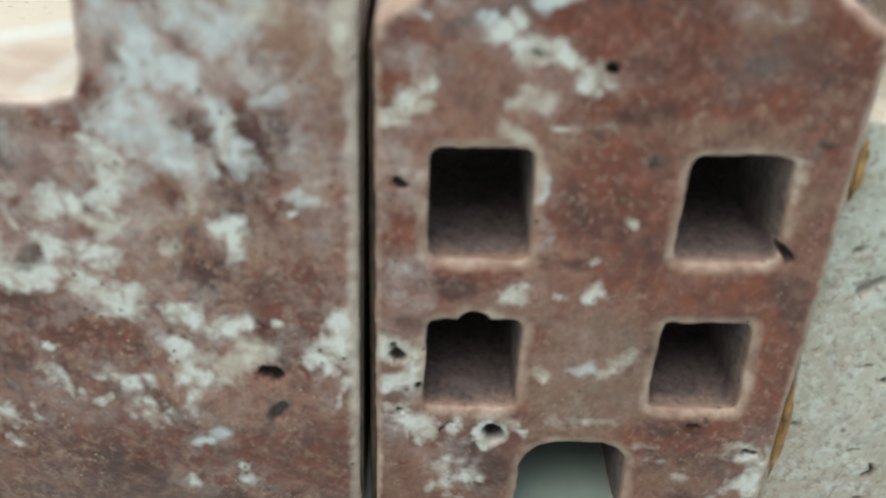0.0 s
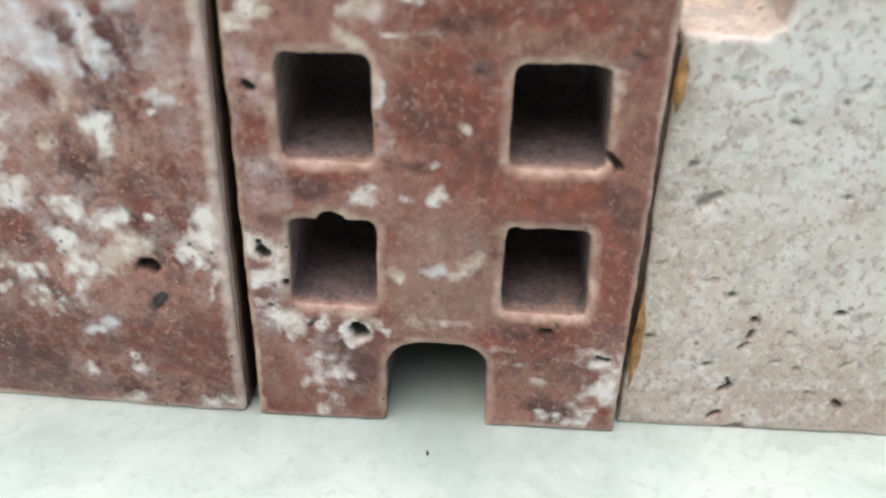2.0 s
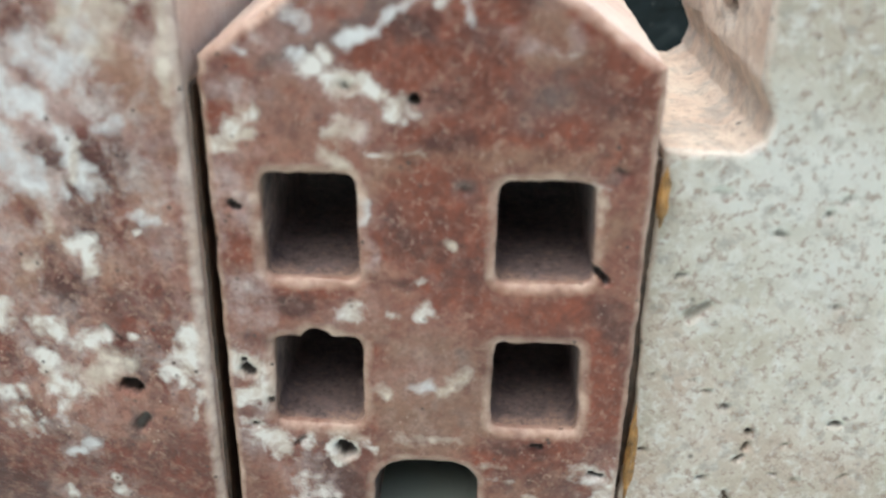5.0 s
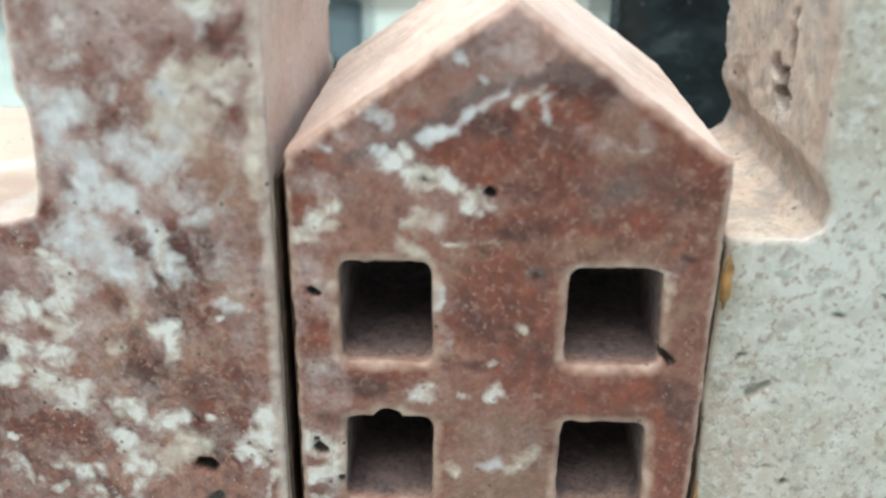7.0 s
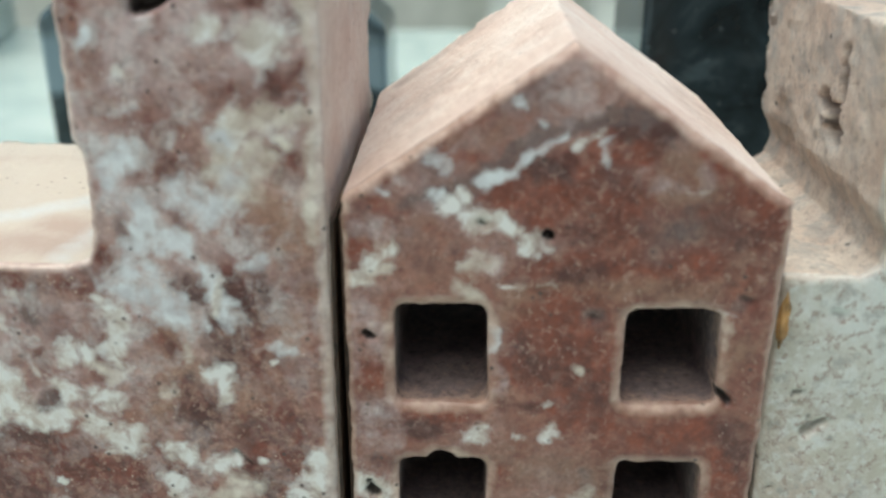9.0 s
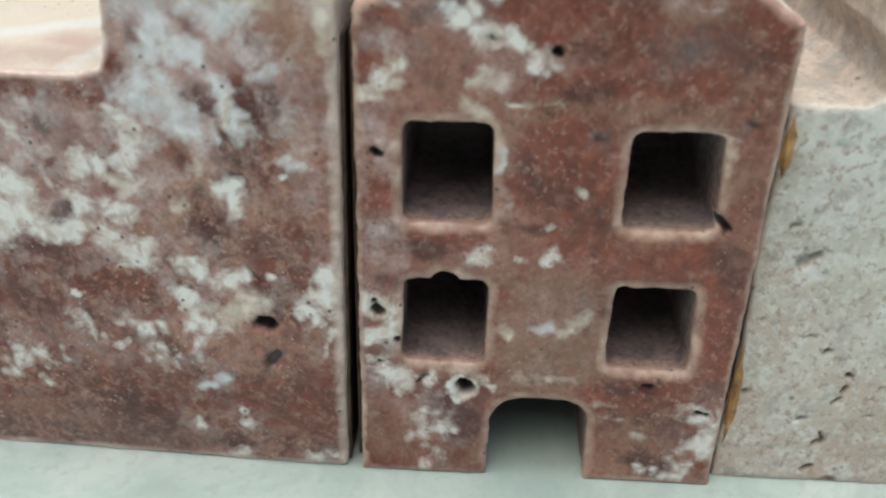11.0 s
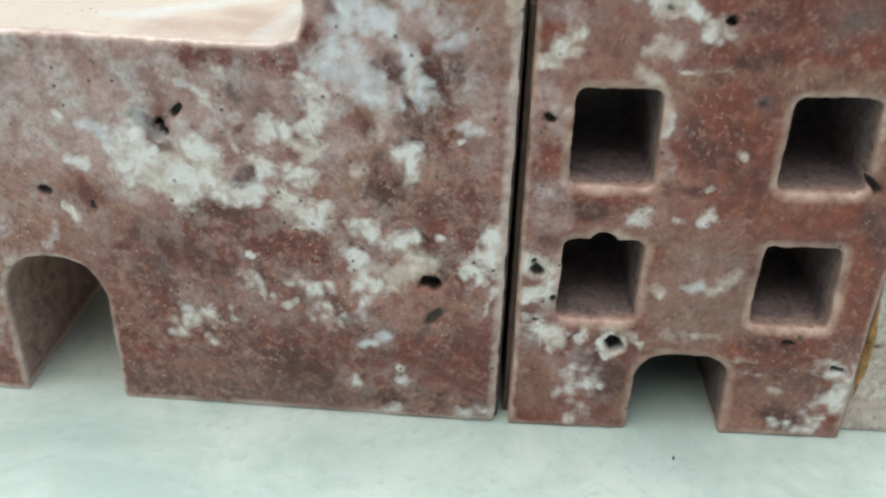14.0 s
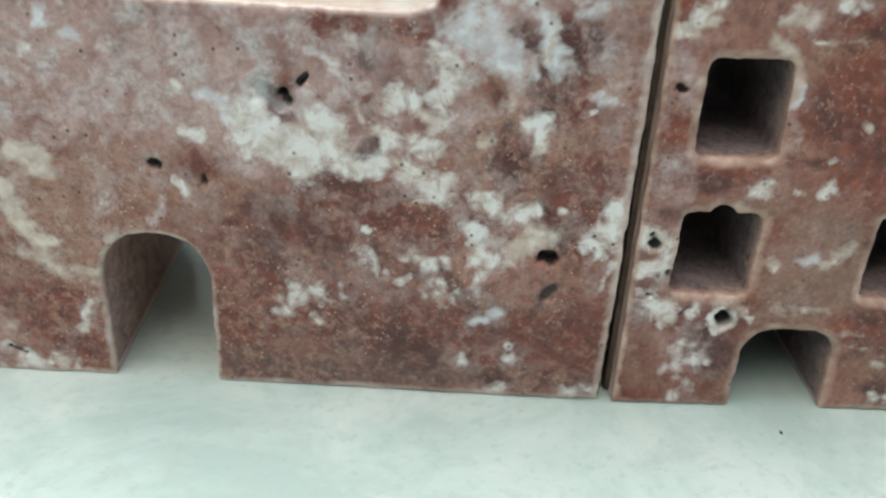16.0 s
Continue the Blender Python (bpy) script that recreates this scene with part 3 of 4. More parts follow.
def lump(size, cut=2, rough=0.25, seed=0):
    bm = bmesh.new()
    bmesh.ops.create_icosphere(bm, subdivisions=cut, radius=1)
    for v in bm.verts:
        k = 1 + rough * noise.noise(v.co * 1.7 + Vector((seed, 0, 0)))
        v.co = [c * s * k for c, s in zip(v.co, size)]
    return bm


# ---- calcite, clouds and stains of the two red stones: strokes in millimetres on the face ----
GAB_WHITE_A = [(-4.3, 31.5, -1.6, 30.3, 2, 1.3), (-3.6, 25.5, -0.3, 26.6, 1.7, 1.3), (-4.8, 24.9, -2.9, 24.5, 1.3, 1), (-3.5, 20.6, -2.3, 20.2, 1.3, 0.8), (-0.8, 18.7, 1.2, 17.3, 1.9, 1.3), (4.5, 18.1, 5.4, 18.6, 1, 1), (11.1, 18, 14.8, 17.2, 0.8, 0.8), (4.2, 10.7, 6.3, 9.8, 1.7, 0.64), (5.3, 6.4, 6.1, 3.7, 1.8, 0.64), (1.9, 6.7, 3.7, 8, 1.4, 0.55), (3.9, 2.4, 4.2, 1.3, 1, 0.85), (8, 8.8, 9.7, 8.4, 0.8, 0.59), (11.5, 39.9, 12.2, 39.1, 1.5, 1), (21.2, 40, 21.4, 39.9, 1, 1.1), (20.2, 44.1, 20.5, 43.9, 0.7, 0.9)]
GAB_WHITE_B = [(22.5, 43, 22.8, 43, 0.5, 0.7), (16.2, 39, 16.7, 39.1, 0.7, 0.6), (14.4, 61.1, 15.2, 61.1, 0.4, 0.9), (43.2, 14.9, 45, 13.5, 1.5, 0.85), (46.7, 12.5, 46.1, 7.1, 2.1, 1.1), (44.4, 7.5, 47.9, 6.6, 1.5, 1), (43.4, 4.6, 44.4, 3.6, 1.6, 0.85), (37, 2.7, 37.4, 2.7, 0.9, 0.77), (39.6, 2.7, 40.1, 2.6, 0.8, 0.68), (41.6, 1.1, 43.8, 1.2, 0.8, 0.77), (31.4, 12.5, 34, 12.2, 0.7, 0.55), (48.1, 17.8, 49.1, 16.8, 0.6, 0.7), (23.1, 79.8, 23.9, 80.5, 0.8, 1), (24.2, 80.6, 25.5, 81.4, 0.6, 0.9), (7.4, 72.1, 7.9, 72, 0.9, 1.1)]
GAB_WHITE_C = [(9.5, 73.2, 10, 73.1, 0.8, 1.1), (11.3, 70.4, 12.4, 70.1, 1.5, 1.4), (13.9, 71.1, 15.4, 68.8, 0.7, 1.1), (17.6, 67.4, 19.7, 68.2, 1, 1.2), (8.3, 72.3, 8.9, 71.8, 0.8, 1.1), (10.7, 69.5, 11.4, 68.8, 1.1, 1.3), (11.3, 71.6, 12.7, 71.2, 0.9, 1), (13.7, 70.1, 14.6, 69.7, 0.9, 1.1), (16.6, 67.7, 17.3, 67.4, 0.7, 1), (17.7, 66.6, 18.5, 67.4, 0.8, 1.2), (-4.4, 62.3, 0.5, 65.8, 0.9, 0.9)]
GAB_WHITE = GAB_WHITE_A + GAB_WHITE_B + GAB_WHITE_C
GAB_CREAM_A = [(24.3, 49.8, 24.8, 49.7, 0.6, 0.7), (9.4, 61.2, 10.4, 59.4, 1, 0.9), (10.9, 63.3, 11.9, 64.4, 1.4, 0.9), (26.2, 28.7, 26.9, 30.6, 1.2, 0.9), (23.5, 26.6, 25.1, 27.6, 0.8, 0.9), (14.8, 28.5, 16.4, 26.7, 0.8, 0.9), (32.1, 15.7, 29.7, 15.1, 0.7, 0.6), (35.9, 9.1, 36.3, 9.1, 1, 0.6), (18, 19.9, 26.2, 19.4, 0.8, 0.6), (42.2, 57.2, 43.3, 53.5, 0.9, 0.6), (9.9, 20.4, 11.5, 19.5, 1.5, 1), (-4.2, 62.2, 0.7, 63.8, 0.9, 1), (33.9, 74, 38.7, 74.3, 0.3, 0.5), (-5.2, 62.2, -2, 63.1, 1.1, 0.9), (-1.6, 63.6, 0.6, 66.3, 1.1, 0.9)]
GAB_CREAM_B = [(11.5, 65, 12.5, 63.5, 1.2, 0.8), (9.7, 60.9, 10.3, 59.5, 0.8, 0.8), (15.2, 61.1, 16.6, 61, 0.4, 0.7), (18.7, 61.4, 21.1, 61.3, 0.3, 0.5)]
GAB_CREAM = GAB_CREAM_A + GAB_CREAM_B
GAB_COOL_A = [(12.9, 55.1, 13.5, 52.1, 0.7, 1.5), (20.3, 27.8, 21.9, 28.4, 1, 0.8), (43.5, 57.6, 41.7, 58.6, 0.5, 0.5), (12.6, 74.7, 15.2, 76.6, 0.4, 0.95), (15.2, 76.4, 19.1, 79.3, 0.6, 1), (19.2, 79.5, 21.2, 81, 0.5, 0.9), (26, 80, 26.8, 77.5, 0.6, 1), (15.3, 85.4, 16, 84, 0.6, 0.75), (16, 84, 19.1, 82, 0.4, 0.7), (35.9, 81.9, 36.9, 81.5, 0.5, 0.9), (5.5, 73.5, 6.5, 73.3, 0.7, 1), (11.8, 75, 13.6, 75.9, 0.8, 1.1), (5.8, 78.8, 7.9, 76.7, 1.2, 0.8), (-0.9, 74.1, -0.2, 73.9, 0.6, 0.8), (13, 53.9, 13.5, 52.3, 0.6, 1.2)]
GAB_COOL_B = [(6.7, 79.3, 8.1, 77.9, 1.1, 0.7)]
GAB_COOL = GAB_COOL_A + GAB_COOL_B
GAB_MAUVE = [(13.4, 50.6, 14.9, 45.9, 0.7, 0.6), (-3.2, 58.8, -1.5, 52.6, 1.5, 0.75), (-4.9, 55.1, -4, 49, 0.9, 0.7), (-3, 42.5, 0, 43.5, 1.3, 0.8), (-2.5, 40, -0.3, 38.4, 1.5, 0.75), (-4.9, 19.5, -1.8, 16.6, 1.3, 0.6), (5.6, 12.9, 6.3, 8.7, 2.9, 0.55), (22.1, 88.8, 21.6, 86.1, 2.4, 0.6), (31.5, 75.6, 37.6, 75, 1.5, 0.45), (-2.9, 69.2, -0.1, 68.5, 0.9, 0.8), (12, 64.6, 12.7, 63.8, 1.3, 0.9), (-2.7, 74.3, 1.4, 75.1, 0.8, 0.5)]
GAB_TAN_A = [(14.9, 58.9, 24.5, 60, 1.4, 0.9), (14.9, 57.1, 19.1, 57.3, 1, 0.9), (14.8, 34.8, 27.2, 32.8, 3.3, 0.75), (14.8, 23.7, 29.2, 23.6, 3.6, 0.95), (16.4, 17.8, 27.8, 18.5, 1.7, 0.8), (32.6, 61.1, 40.6, 62.1, 1.2, 0.7), (42, 49.6, 45.1, 52.9, 1.3, 0.8), (22.4, 61.4, 27.2, 60.9, 1.4, 0.6), (-3.7, 12.3, 0.1, 6.1, 2.9, 0.5), (7.8, 4.4, 11.3, 6.8, 1.8, 0.5), (34.2, 8.4, 40.3, 6.6, 1.6, 0.5), (34.3, 77.3, 39.8, 76.6, 2.2, 0.9), (32.6, 73.3, 39.5, 73.4, 1.3, 0.8), (36.3, 70.7, 39.4, 67.8, 1.6, 0.5), (27.8, 61.4, 39.8, 61.6, 1.6, 0.9)]
GAB_TAN_B = [(23.5, 62.1, 26.6, 59, 1.6, 0.8), (15.2, 59.6, 29.1, 62.2, 1, 0.9), (27.3, 68.2, 35.4, 69, 1.3, 0.6)]
GAB_TAN = GAB_TAN_A + GAB_TAN_B
GAB_RUST_A = [(23.3, 54.9, 23.7, 44.7, 4.1, 1.1), (17.7, 54.6, 16.3, 49.2, 2.2, 0.9), (26.6, 44.9, 28.3, 39.9, 2.4, 0.8), (-3.9, 49.8, -1.1, 48.3, 1.5, 1), (4.4, 41.2, 10.4, 42.4, 1.4, 0.9), (-3.4, 27.4, -2.6, 27.9, 1.1, 0.9), (44, 35.6, 45.8, 23.6, 2, 1), (33.6, 39.4, 40.9, 40.6, 1.9, 0.9), (-0.2, 15.7, 6.5, 16.1, 1, 1), (-3.7, 1.3, 0.7, 1, 1.4, 0.8), (29.7, 15.1, 31.3, 15.7, 2, 0.9), (36.1, 17, 40.9, 17.3, 2.3, 0.9), (46.9, 3.8, 47.8, 3.8, 1.6, 0.9), (13.3, 32.1, 14.8, 33.1, 1.2, 0.8), (14, 22.2, 13.2, 20.6, 1.3, 0.9)]
GAB_RUST_B = [(44.1, 60.9, 45, 63.7, 1.1, 0.7), (16.6, 75.5, 15.3, 74.1, 2.1, 1.2), (19.5, 71.9, 22.2, 74.2, 3, 1.1), (26.7, 79.3, 29.4, 79.3, 1.9, 1.2), (25.7, 73.5, 29.4, 69.9, 3, 1), (38.9, 78.8, 44.9, 73.8, 1.4, 1.1), (46.4, 73.1, 46.3, 68.7, 1.4, 0.9), (11, 77.6, 8.3, 77.6, 1, 0.6), (-1.8, 72.3, 1, 70.8, 1.4, 0.7), (29.3, 77.7, 31.3, 78.4, 1.4, 0.9), (-4.4, 65.8, -2.3, 66.4, 0.9, 1.1), (19.3, 64.3, 39.2, 64.6, 1.7, 0.8), (-3.2, 60.1, -0.4, 58.6, 1.1, 0.6)]
GAB_RUST = GAB_RUST_A + GAB_RUST_B
GAB_DARK_A = [(8.1, 13.1, 9.7, 10, 2.5, 1.25), (37.1, 4.2, 41.4, 3.4, 1.6, 0.9), (2.8, 40.3, 6.6, 39.6, 1, 0.8), (14.9, 44.3, 19.3, 42.8, 0.9, 0.6), (44.6, 40, 46.5, 36.6, 1.4, 0.7), (31.1, 18.7, 37.7, 17.1, 1.3, 0.6), (21.7, 62.7, 26.4, 63.6, 1.1, 0.7), (-2.1, 35.2, 1, 35, 0.7, 0.7), (17.7, 52.3, 26.5, 45.7, 3, 0.5), (33.1, 12.7, 44.8, 11.3, 2.8, 0.5), (28.5, 82.1, 32.7, 80.8, 1.5, 1), (22.5, 69, 28.1, 68.3, 1.8, 0.5), (26.9, 75.7, 28.4, 74.3, 1.6, 0.7), (18.3, 76.3, 21, 76.3, 1.3, 0.9), (36.4, 70, 43.5, 68.6, 1.7, 0.5)]
GAB_DARK_B = [(2.3, 67.1, 7.9, 64.2, 2.2, 0.4), (25.8, 71.2, 30, 69.8, 2.1, 0.4), (41.6, 70, 47, 64.8, 2.9, 0.4)]
GAB_DARK = GAB_DARK_A + GAB_DARK_B
GAB_SMOKE = [(25.3, 57.5, 26.7, 56.9, 1, 1), (43.9, 59.4, 44.6, 59.5, 0.6, 0.9), (-3.3, 18.6, -1.8, 16.1, 1, 0.7), (3.2, 17, 6.4, 13, 0.8, 0.7), (26.4, 33.7, 27.2, 31.9, 0.8, 0.6), (26.8, 23.4, 26.8, 23, 1.2, 0.5), (18.3, 85.4, 17.6, 84, 2, 0.5), (13.7, 80.5, 13, 79.8, 2.1, 0.4), (11.7, 75.8, 18.4, 80.9, 0.6, 1.6), (18.4, 80.9, 21.8, 81.9, 0.6, 1.6), (21.8, 82.4, 31.1, 83.2, 0.8, 1.3), (11.3, 75, 7.9, 73.9, 0.6, 1), (32.3, 66.9, 35.5, 69.1, 1.9, 0.7), (1.3, 72.1, 7.4, 73.9, 0.6, 0.9)]
RED_WHITE_A = [(-63.6, 43.9, -56.2, 44.7, 1.7, 1.3), (-59.1, 43.6, -53.9, 41.9, 1.8, 1.9), (-54.6, 45.9, -52.8, 47.4, 1.7, 1.2), (-52.1, 47.2, -50.4, 46.2, 1.5, 1.1), (-51.4, 43.2, -49.8, 40.9, 1.6, 1.1), (-49.8, 40.4, -48, 40, 1.2, 1), (-46.6, 40.6, -42.5, 41.7, 1.4, 1.2), (-44.4, 46.4, -43.2, 44.6, 1.2, 1.2), (-48.2, 48.4, -46.6, 48.1, 0.8, 1), (-41.9, 49.7, -41.3, 52.2, 1, 1), (-39.4, 44.2, -36.2, 43.3, 1.5, 1.1), (-40.1, 40.6, -36.8, 38.2, 1.7, 1.25), (-34.2, 39.4, -35.1, 36.9, 1.4, 1.15), (-38.3, 36.3, -33.4, 36.8, 0.9, 1), (-35, 57.5, -34.3, 55.2, 1.2, 1.25)]
RED_WHITE_B = [(-35.8, 54.1, -34.3, 55, 1.1, 1.1), (-34.3, 50.7, -33.8, 50.7, 0.7, 0.9), (-38.9, 50.7, -37.3, 51.8, 0.9, 0.95), (-48, 59.5, -47.5, 59.3, 0.8, 0.9), (-45.7, 53.3, -45.2, 53.1, 0.5, 1), (-37.7, 58.9, -36.4, 58.9, 0.6, 1), (-51.2, 55.8, -50.3, 54.9, 0.9, 0.9), (-23, 48.5, -21.1, 48.9, 1.3, 1.1), (-21.2, 47.2, -21.5, 45, 0.9, 1.25), (-22, 44.5, -21.8, 44.1, 0.6, 1), (-15.6, 50.5, -15.3, 50.5, 0.4, 1), (-29.1, 36.1, -27.4, 34.9, 1.6, 1.05), (-25, 34.1, -22.6, 34.9, 1.4, 1.05), (-21.1, 36, -20.5, 34.6, 1.1, 1.05), (-29.9, 31.7, -28.9, 30.3, 1.4, 1.25)]
RED_WHITE_C = [(-28.9, 29.4, -29.7, 28.4, 1.2, 1.1), (-30, 27.8, -28.2, 25.6, 1.5, 0.92), (-28.6, 24.5, -28.9, 23, 1, 0.8), (-26.2, 26.7, -25.2, 24.8, 1.3, 0.72), (-38.2, 26.4, -37, 25.5, 1.5, 0.84), (-40.4, 26, -39.9, 25.6, 0.8, 0.72), (-33.9, 25.8, -33.4, 25.5, 0.9, 0.84), (-35.3, 20.9, -33.9, 20.2, 2, 0.76), (-40.7, 22.2, -40.2, 22, 0.8, 0.88), (-46.6, 27.8, -46, 26.4, 1.2, 0.84), (-44.8, 25.5, -44.4, 23.6, 0.8, 0.8), (-42.4, 24, -42.1, 23.7, 0.7, 0.8), (-46.6, 30.4, -45.9, 29.8, 0.4, 1.5), (-50.2, 19.9, -49.5, 18.5, 0.8, 0.68), (-30.7, 7.6, -30.1, 6.3, 0.9, 0.88)]
RED_WHITE_D = [(-23.6, 10.7, -22.4, 7.5, 1.1, 0.84), (-17.1, 35.3, -16.6, 35.2, 0.4, 1.2), (-13.2, 2.2, -11.8, 2.9, 0.9, 0.88), (-11, 3.3, -9, 2.5, 0.8, 0.72), (-25.2, 1.5, -23.4, 2.3, 0.9, 0.8), (-10, 36, -10.5, 30.5, 1.5, 1.1), (-13, 30.4, -11.1, 28.6, 1, 1.1), (-9.5, 26.7, -9.9, 22.7, 0.6, 0.9), (-58.9, 15.4, -56.3, 18.2, 1.6, 0.88), (-53.7, 19.7, -53.1, 17.7, 1.5, 0.88), (-53.9, 14.3, -53.2, 13.3, 0.9, 0.88), (-93, 55.1, -93.9, 53.8, 0.7, 0.9), (-73.6, 51.7, -72.6, 50.4, 0.7, 1.05), (-71.3, 51.4, -71, 51.3, 0.6, 1.1), (-71.8, 43.8, -69.4, 43.4, 0.8, 1.1)]
RED_WHITE_E = [(-74.2, 36.1, -72.6, 34.9, 0.8, 1), (-104.9, 0.4, -100.9, 1.8, 1.3, 0.88), (-100.8, 2.4, -98.1, 1.8, 0.8, 0.96), (-96, 3.3, -94.7, 2.2, 1.3, 0.72), (-91.6, 8, -91.8, 9.7, 0.6, 0.88), (-89, 13.1, -88.3, 14.7, 0.9, 0.72), (-63.7, 41.9, -63, 40.5, 0.8, 1), (-19.8, 93, -18.8, 93.1, 1.3, 1.6), (-14.1, 91.8, -12.7, 91.7, 1.8, 1.8), (-29.8, 87.6, -29.3, 87.3, 0.8, 1.3), (-62.5, 46.1, -56.4, 42.3, 2.3, 1.7), (-60.4, 43.7, -55, 40.6, 2, 1.9), (-62, 51.2, -61.9, 47, 0.9, 1.2), (-35.6, 56.8, -34.9, 49.5, 1.4, 1.15), (-39.8, 52.1, -38.7, 51.2, 1.1, 1.1)]
RED_WHITE_F = [(-42.5, 51.5, -42.5, 49.5, 0.9, 1), (-20.9, 61.8, -21.4, 57.2, 0.8, 1.1), (-104.7, 4.1, -100.9, 1.8, 1.5, 1.1), (-89.9, 14.6, -91.5, 8.6, 0.6, 1.2)]
RED_WHITE = RED_WHITE_A + RED_WHITE_B + RED_WHITE_C + RED_WHITE_D + RED_WHITE_E + RED_WHITE_F
RED_COOL_A = [(-61.8, 49.3, -62.6, 46.3, 1.1, 1), (-60.8, 47.7, -59.5, 46.8, 0.8, 1), (-63.1, 51.6, -61.4, 53.4, 0.9, 0.8), (-34.8, 52.7, -36.5, 51.3, 1, 0.9), (-32.4, 62.2, -31.4, 60, 2.1, 1.1), (-29.3, 59.7, -27.6, 57.1, 1.7, 1.05), (-30.3, 63.8, -28.7, 62.7, 1.3, 0.9), (-27, 57.1, -25.9, 56.4, 1.1, 0.9), (-34.6, 60.9, -34.1, 60.2, 1.7, 0.8), (-21.9, 61.2, -20.2, 58.9, 1.1, 1.15), (-20.3, 57.5, -20.5, 55.1, 0.8, 1), (-23.4, 56.5, -23, 55.4, 0.6, 0.9), (-23, 63.4, -21.9, 62.7, 1, 0.9), (-17.1, 64.5, -15.7, 65.3, 1.2, 0.8), (-53.1, 57.2, -52, 56.5, 1.1, 0.8)]
RED_COOL_B = [(-14.2, 52.9, -12.6, 52.7, 1.1, 0.7), (-29.2, 21.5, -28.7, 20, 0.8, 0.9), (-25.5, 17.3, -26.3, 16.4, 1, 1), (-27.1, 15.2, -29.2, 14.3, 0.7, 1), (-90.2, 60.3, -90, 58.7, 1, 1.1), (-86.9, 57.5, -86.5, 57.2, 0.9, 1), (-69.5, 49.9, -66.5, 48.9, 0.9, 1.1), (-66.1, 45.9, -64.9, 47, 0.8, 0.95), (-24.1, 72.9, -19.9, 71.6, 2.3, 0.95), (-18.4, 76.4, -17.8, 75.7, 1.8, 0.8), (-31.5, 77.7, -32.9, 74.9, 2, 1), (-29.9, 72.7, -28.8, 69.8, 1.3, 1.2), (-29.9, 66.7, -32.2, 65.7, 1.4, 1), (-25, 67, -24.4, 66.7, 1.4, 0.9), (-30.5, 69.1, -30.1, 66.1, 1.1, 1)]
RED_COOL_C = [(-31.3, 60, -30.6, 59.7, 1.9, 0.9), (-19.6, 69.4, -18.9, 69.3, 1.3, 0.8), (-33.3, 92.2, -34.6, 90.3, 0.6, 0.9), (-18.5, 81, -17.9, 80.7, 1.6, 0.9), (-23.8, 72.5, -22.4, 72.2, 1.6, 1.1), (-60.6, 51.8, -62, 48.7, 1, 1.2), (-28.4, 66.3, -24.7, 67.6, 1.2, 1.1), (-33.6, 60.8, -27, 58.8, 1.4, 1.1)]
RED_COOL = RED_COOL_A + RED_COOL_B + RED_COOL_C
RED_CREAM_A = [(-38.7, 49.2, -37, 48, 1.2, 1), (-26.3, 50.8, -25.7, 52.4, 1, 0.8), (-29.1, 45.6, -28.8, 45.3, 0.9, 0.9), (-23.8, 28.7, -21.3, 29.8, 2.2, 0.9), (-19.8, 30.9, -18.2, 31.5, 1.8, 0.75), (-97.8, 39.7, -93.1, 37.8, 1.6, 1.2), (-100.6, 33.5, -98.7, 29.9, 1.2, 1.6), (-98.8, 29.1, -97.6, 26.3, 1.2, 1.5), (-97, 25.8, -94.3, 25, 1, 1.3), (-103.4, 8.6, -102.8, 8.2, 1.1, 0.7), (-95.1, 20.5, -92.7, 18.6, 1.2, 0.8), (-8.1, 92, -8.3, 95.8, 0.9, 0.9), (-17.6, 81.7, -13.4, 83.2, 1.5, 1.2), (-17.8, 80.3, -19.5, 76.7, 1.8, 1.2), (-12, 82.9, -7.9, 82.7, 1, 1)]
RED_CREAM_B = [(-11.7, 79.9, -11.4, 79.6, 0.8, 1), (-15.1, 78.3, -16.9, 73.9, 2, 1), (-8.2, 80.6, -8.7, 67.4, 0.8, 0.9), (-52.2, 45.3, -48.3, 40.4, 1.6, 1), (-98.2, 22.8, -89.9, 19.8, 2.1, 0.62), (-96.6, 2.7, -95.7, 2.4, 1.5, 0.9), (-86, 25.5, -84.6, 26.6, 0.9, 0.7)]
RED_CREAM = RED_CREAM_A + RED_CREAM_B
RED_MAUVE_A = [(-82.5, 56, -82.1, 55.9, 0.7, 0.9), (-72.5, 61.2, -73.7, 57.3, 1.1, 1.1), (-81.1, 54.1, -77.1, 54.3, 0.9, 0.9), (-91.1, 49.9, -90.8, 49.8, 0.7, 0.8), (-96.7, 52.2, -95.6, 51.6, 1.1, 0.8), (-76.2, 32.3, -78.7, 29.3, 0.7, 1), (-84.8, 31.8, -83.7, 33.3, 0.9, 0.9), (-66.4, 38.5, -61.4, 39, 1, 0.8), (-63.5, 58.7, -57.4, 56.1, 1.9, 0.5), (-80.4, 46.3, -71.5, 47.7, 2.2, 0.6), (-95.1, 45.5, -81.7, 48.8, 2.2, 0.6), (-48.3, 23.3, -44.8, 19.5, 2.3, 0.4), (-38.9, 55.7, -42, 57.1, 1.9, 0.6), (-32.6, 52, -33.9, 46.2, 2.1, 0.6), (-27.1, 93, -30.2, 86.3, 1.8, 1.2)]
RED_MAUVE_B = [(-23, 87.1, -22.4, 86.8, 1.4, 0.9), (-19.2, 95, -22.9, 91.8, 1.9, 0.8), (-29.9, 95.5, -32.9, 92.9, 0.7, 1.1), (-36.8, 85.5, -35.3, 80.6, 1.1, 0.8), (-32.1, 72.7, -32.6, 74.1, 1.5, 0.9), (-8.6, 96.5, -10.5, 96.7, 0.8, 0.9), (-16.4, 89.2, -15.1, 87.9, 1.2, 0.7), (-28.4, 94.7, -29.5, 89.1, 1.4, 1.1), (-23, 85.3, -20.8, 87.9, 1.7, 0.9)]
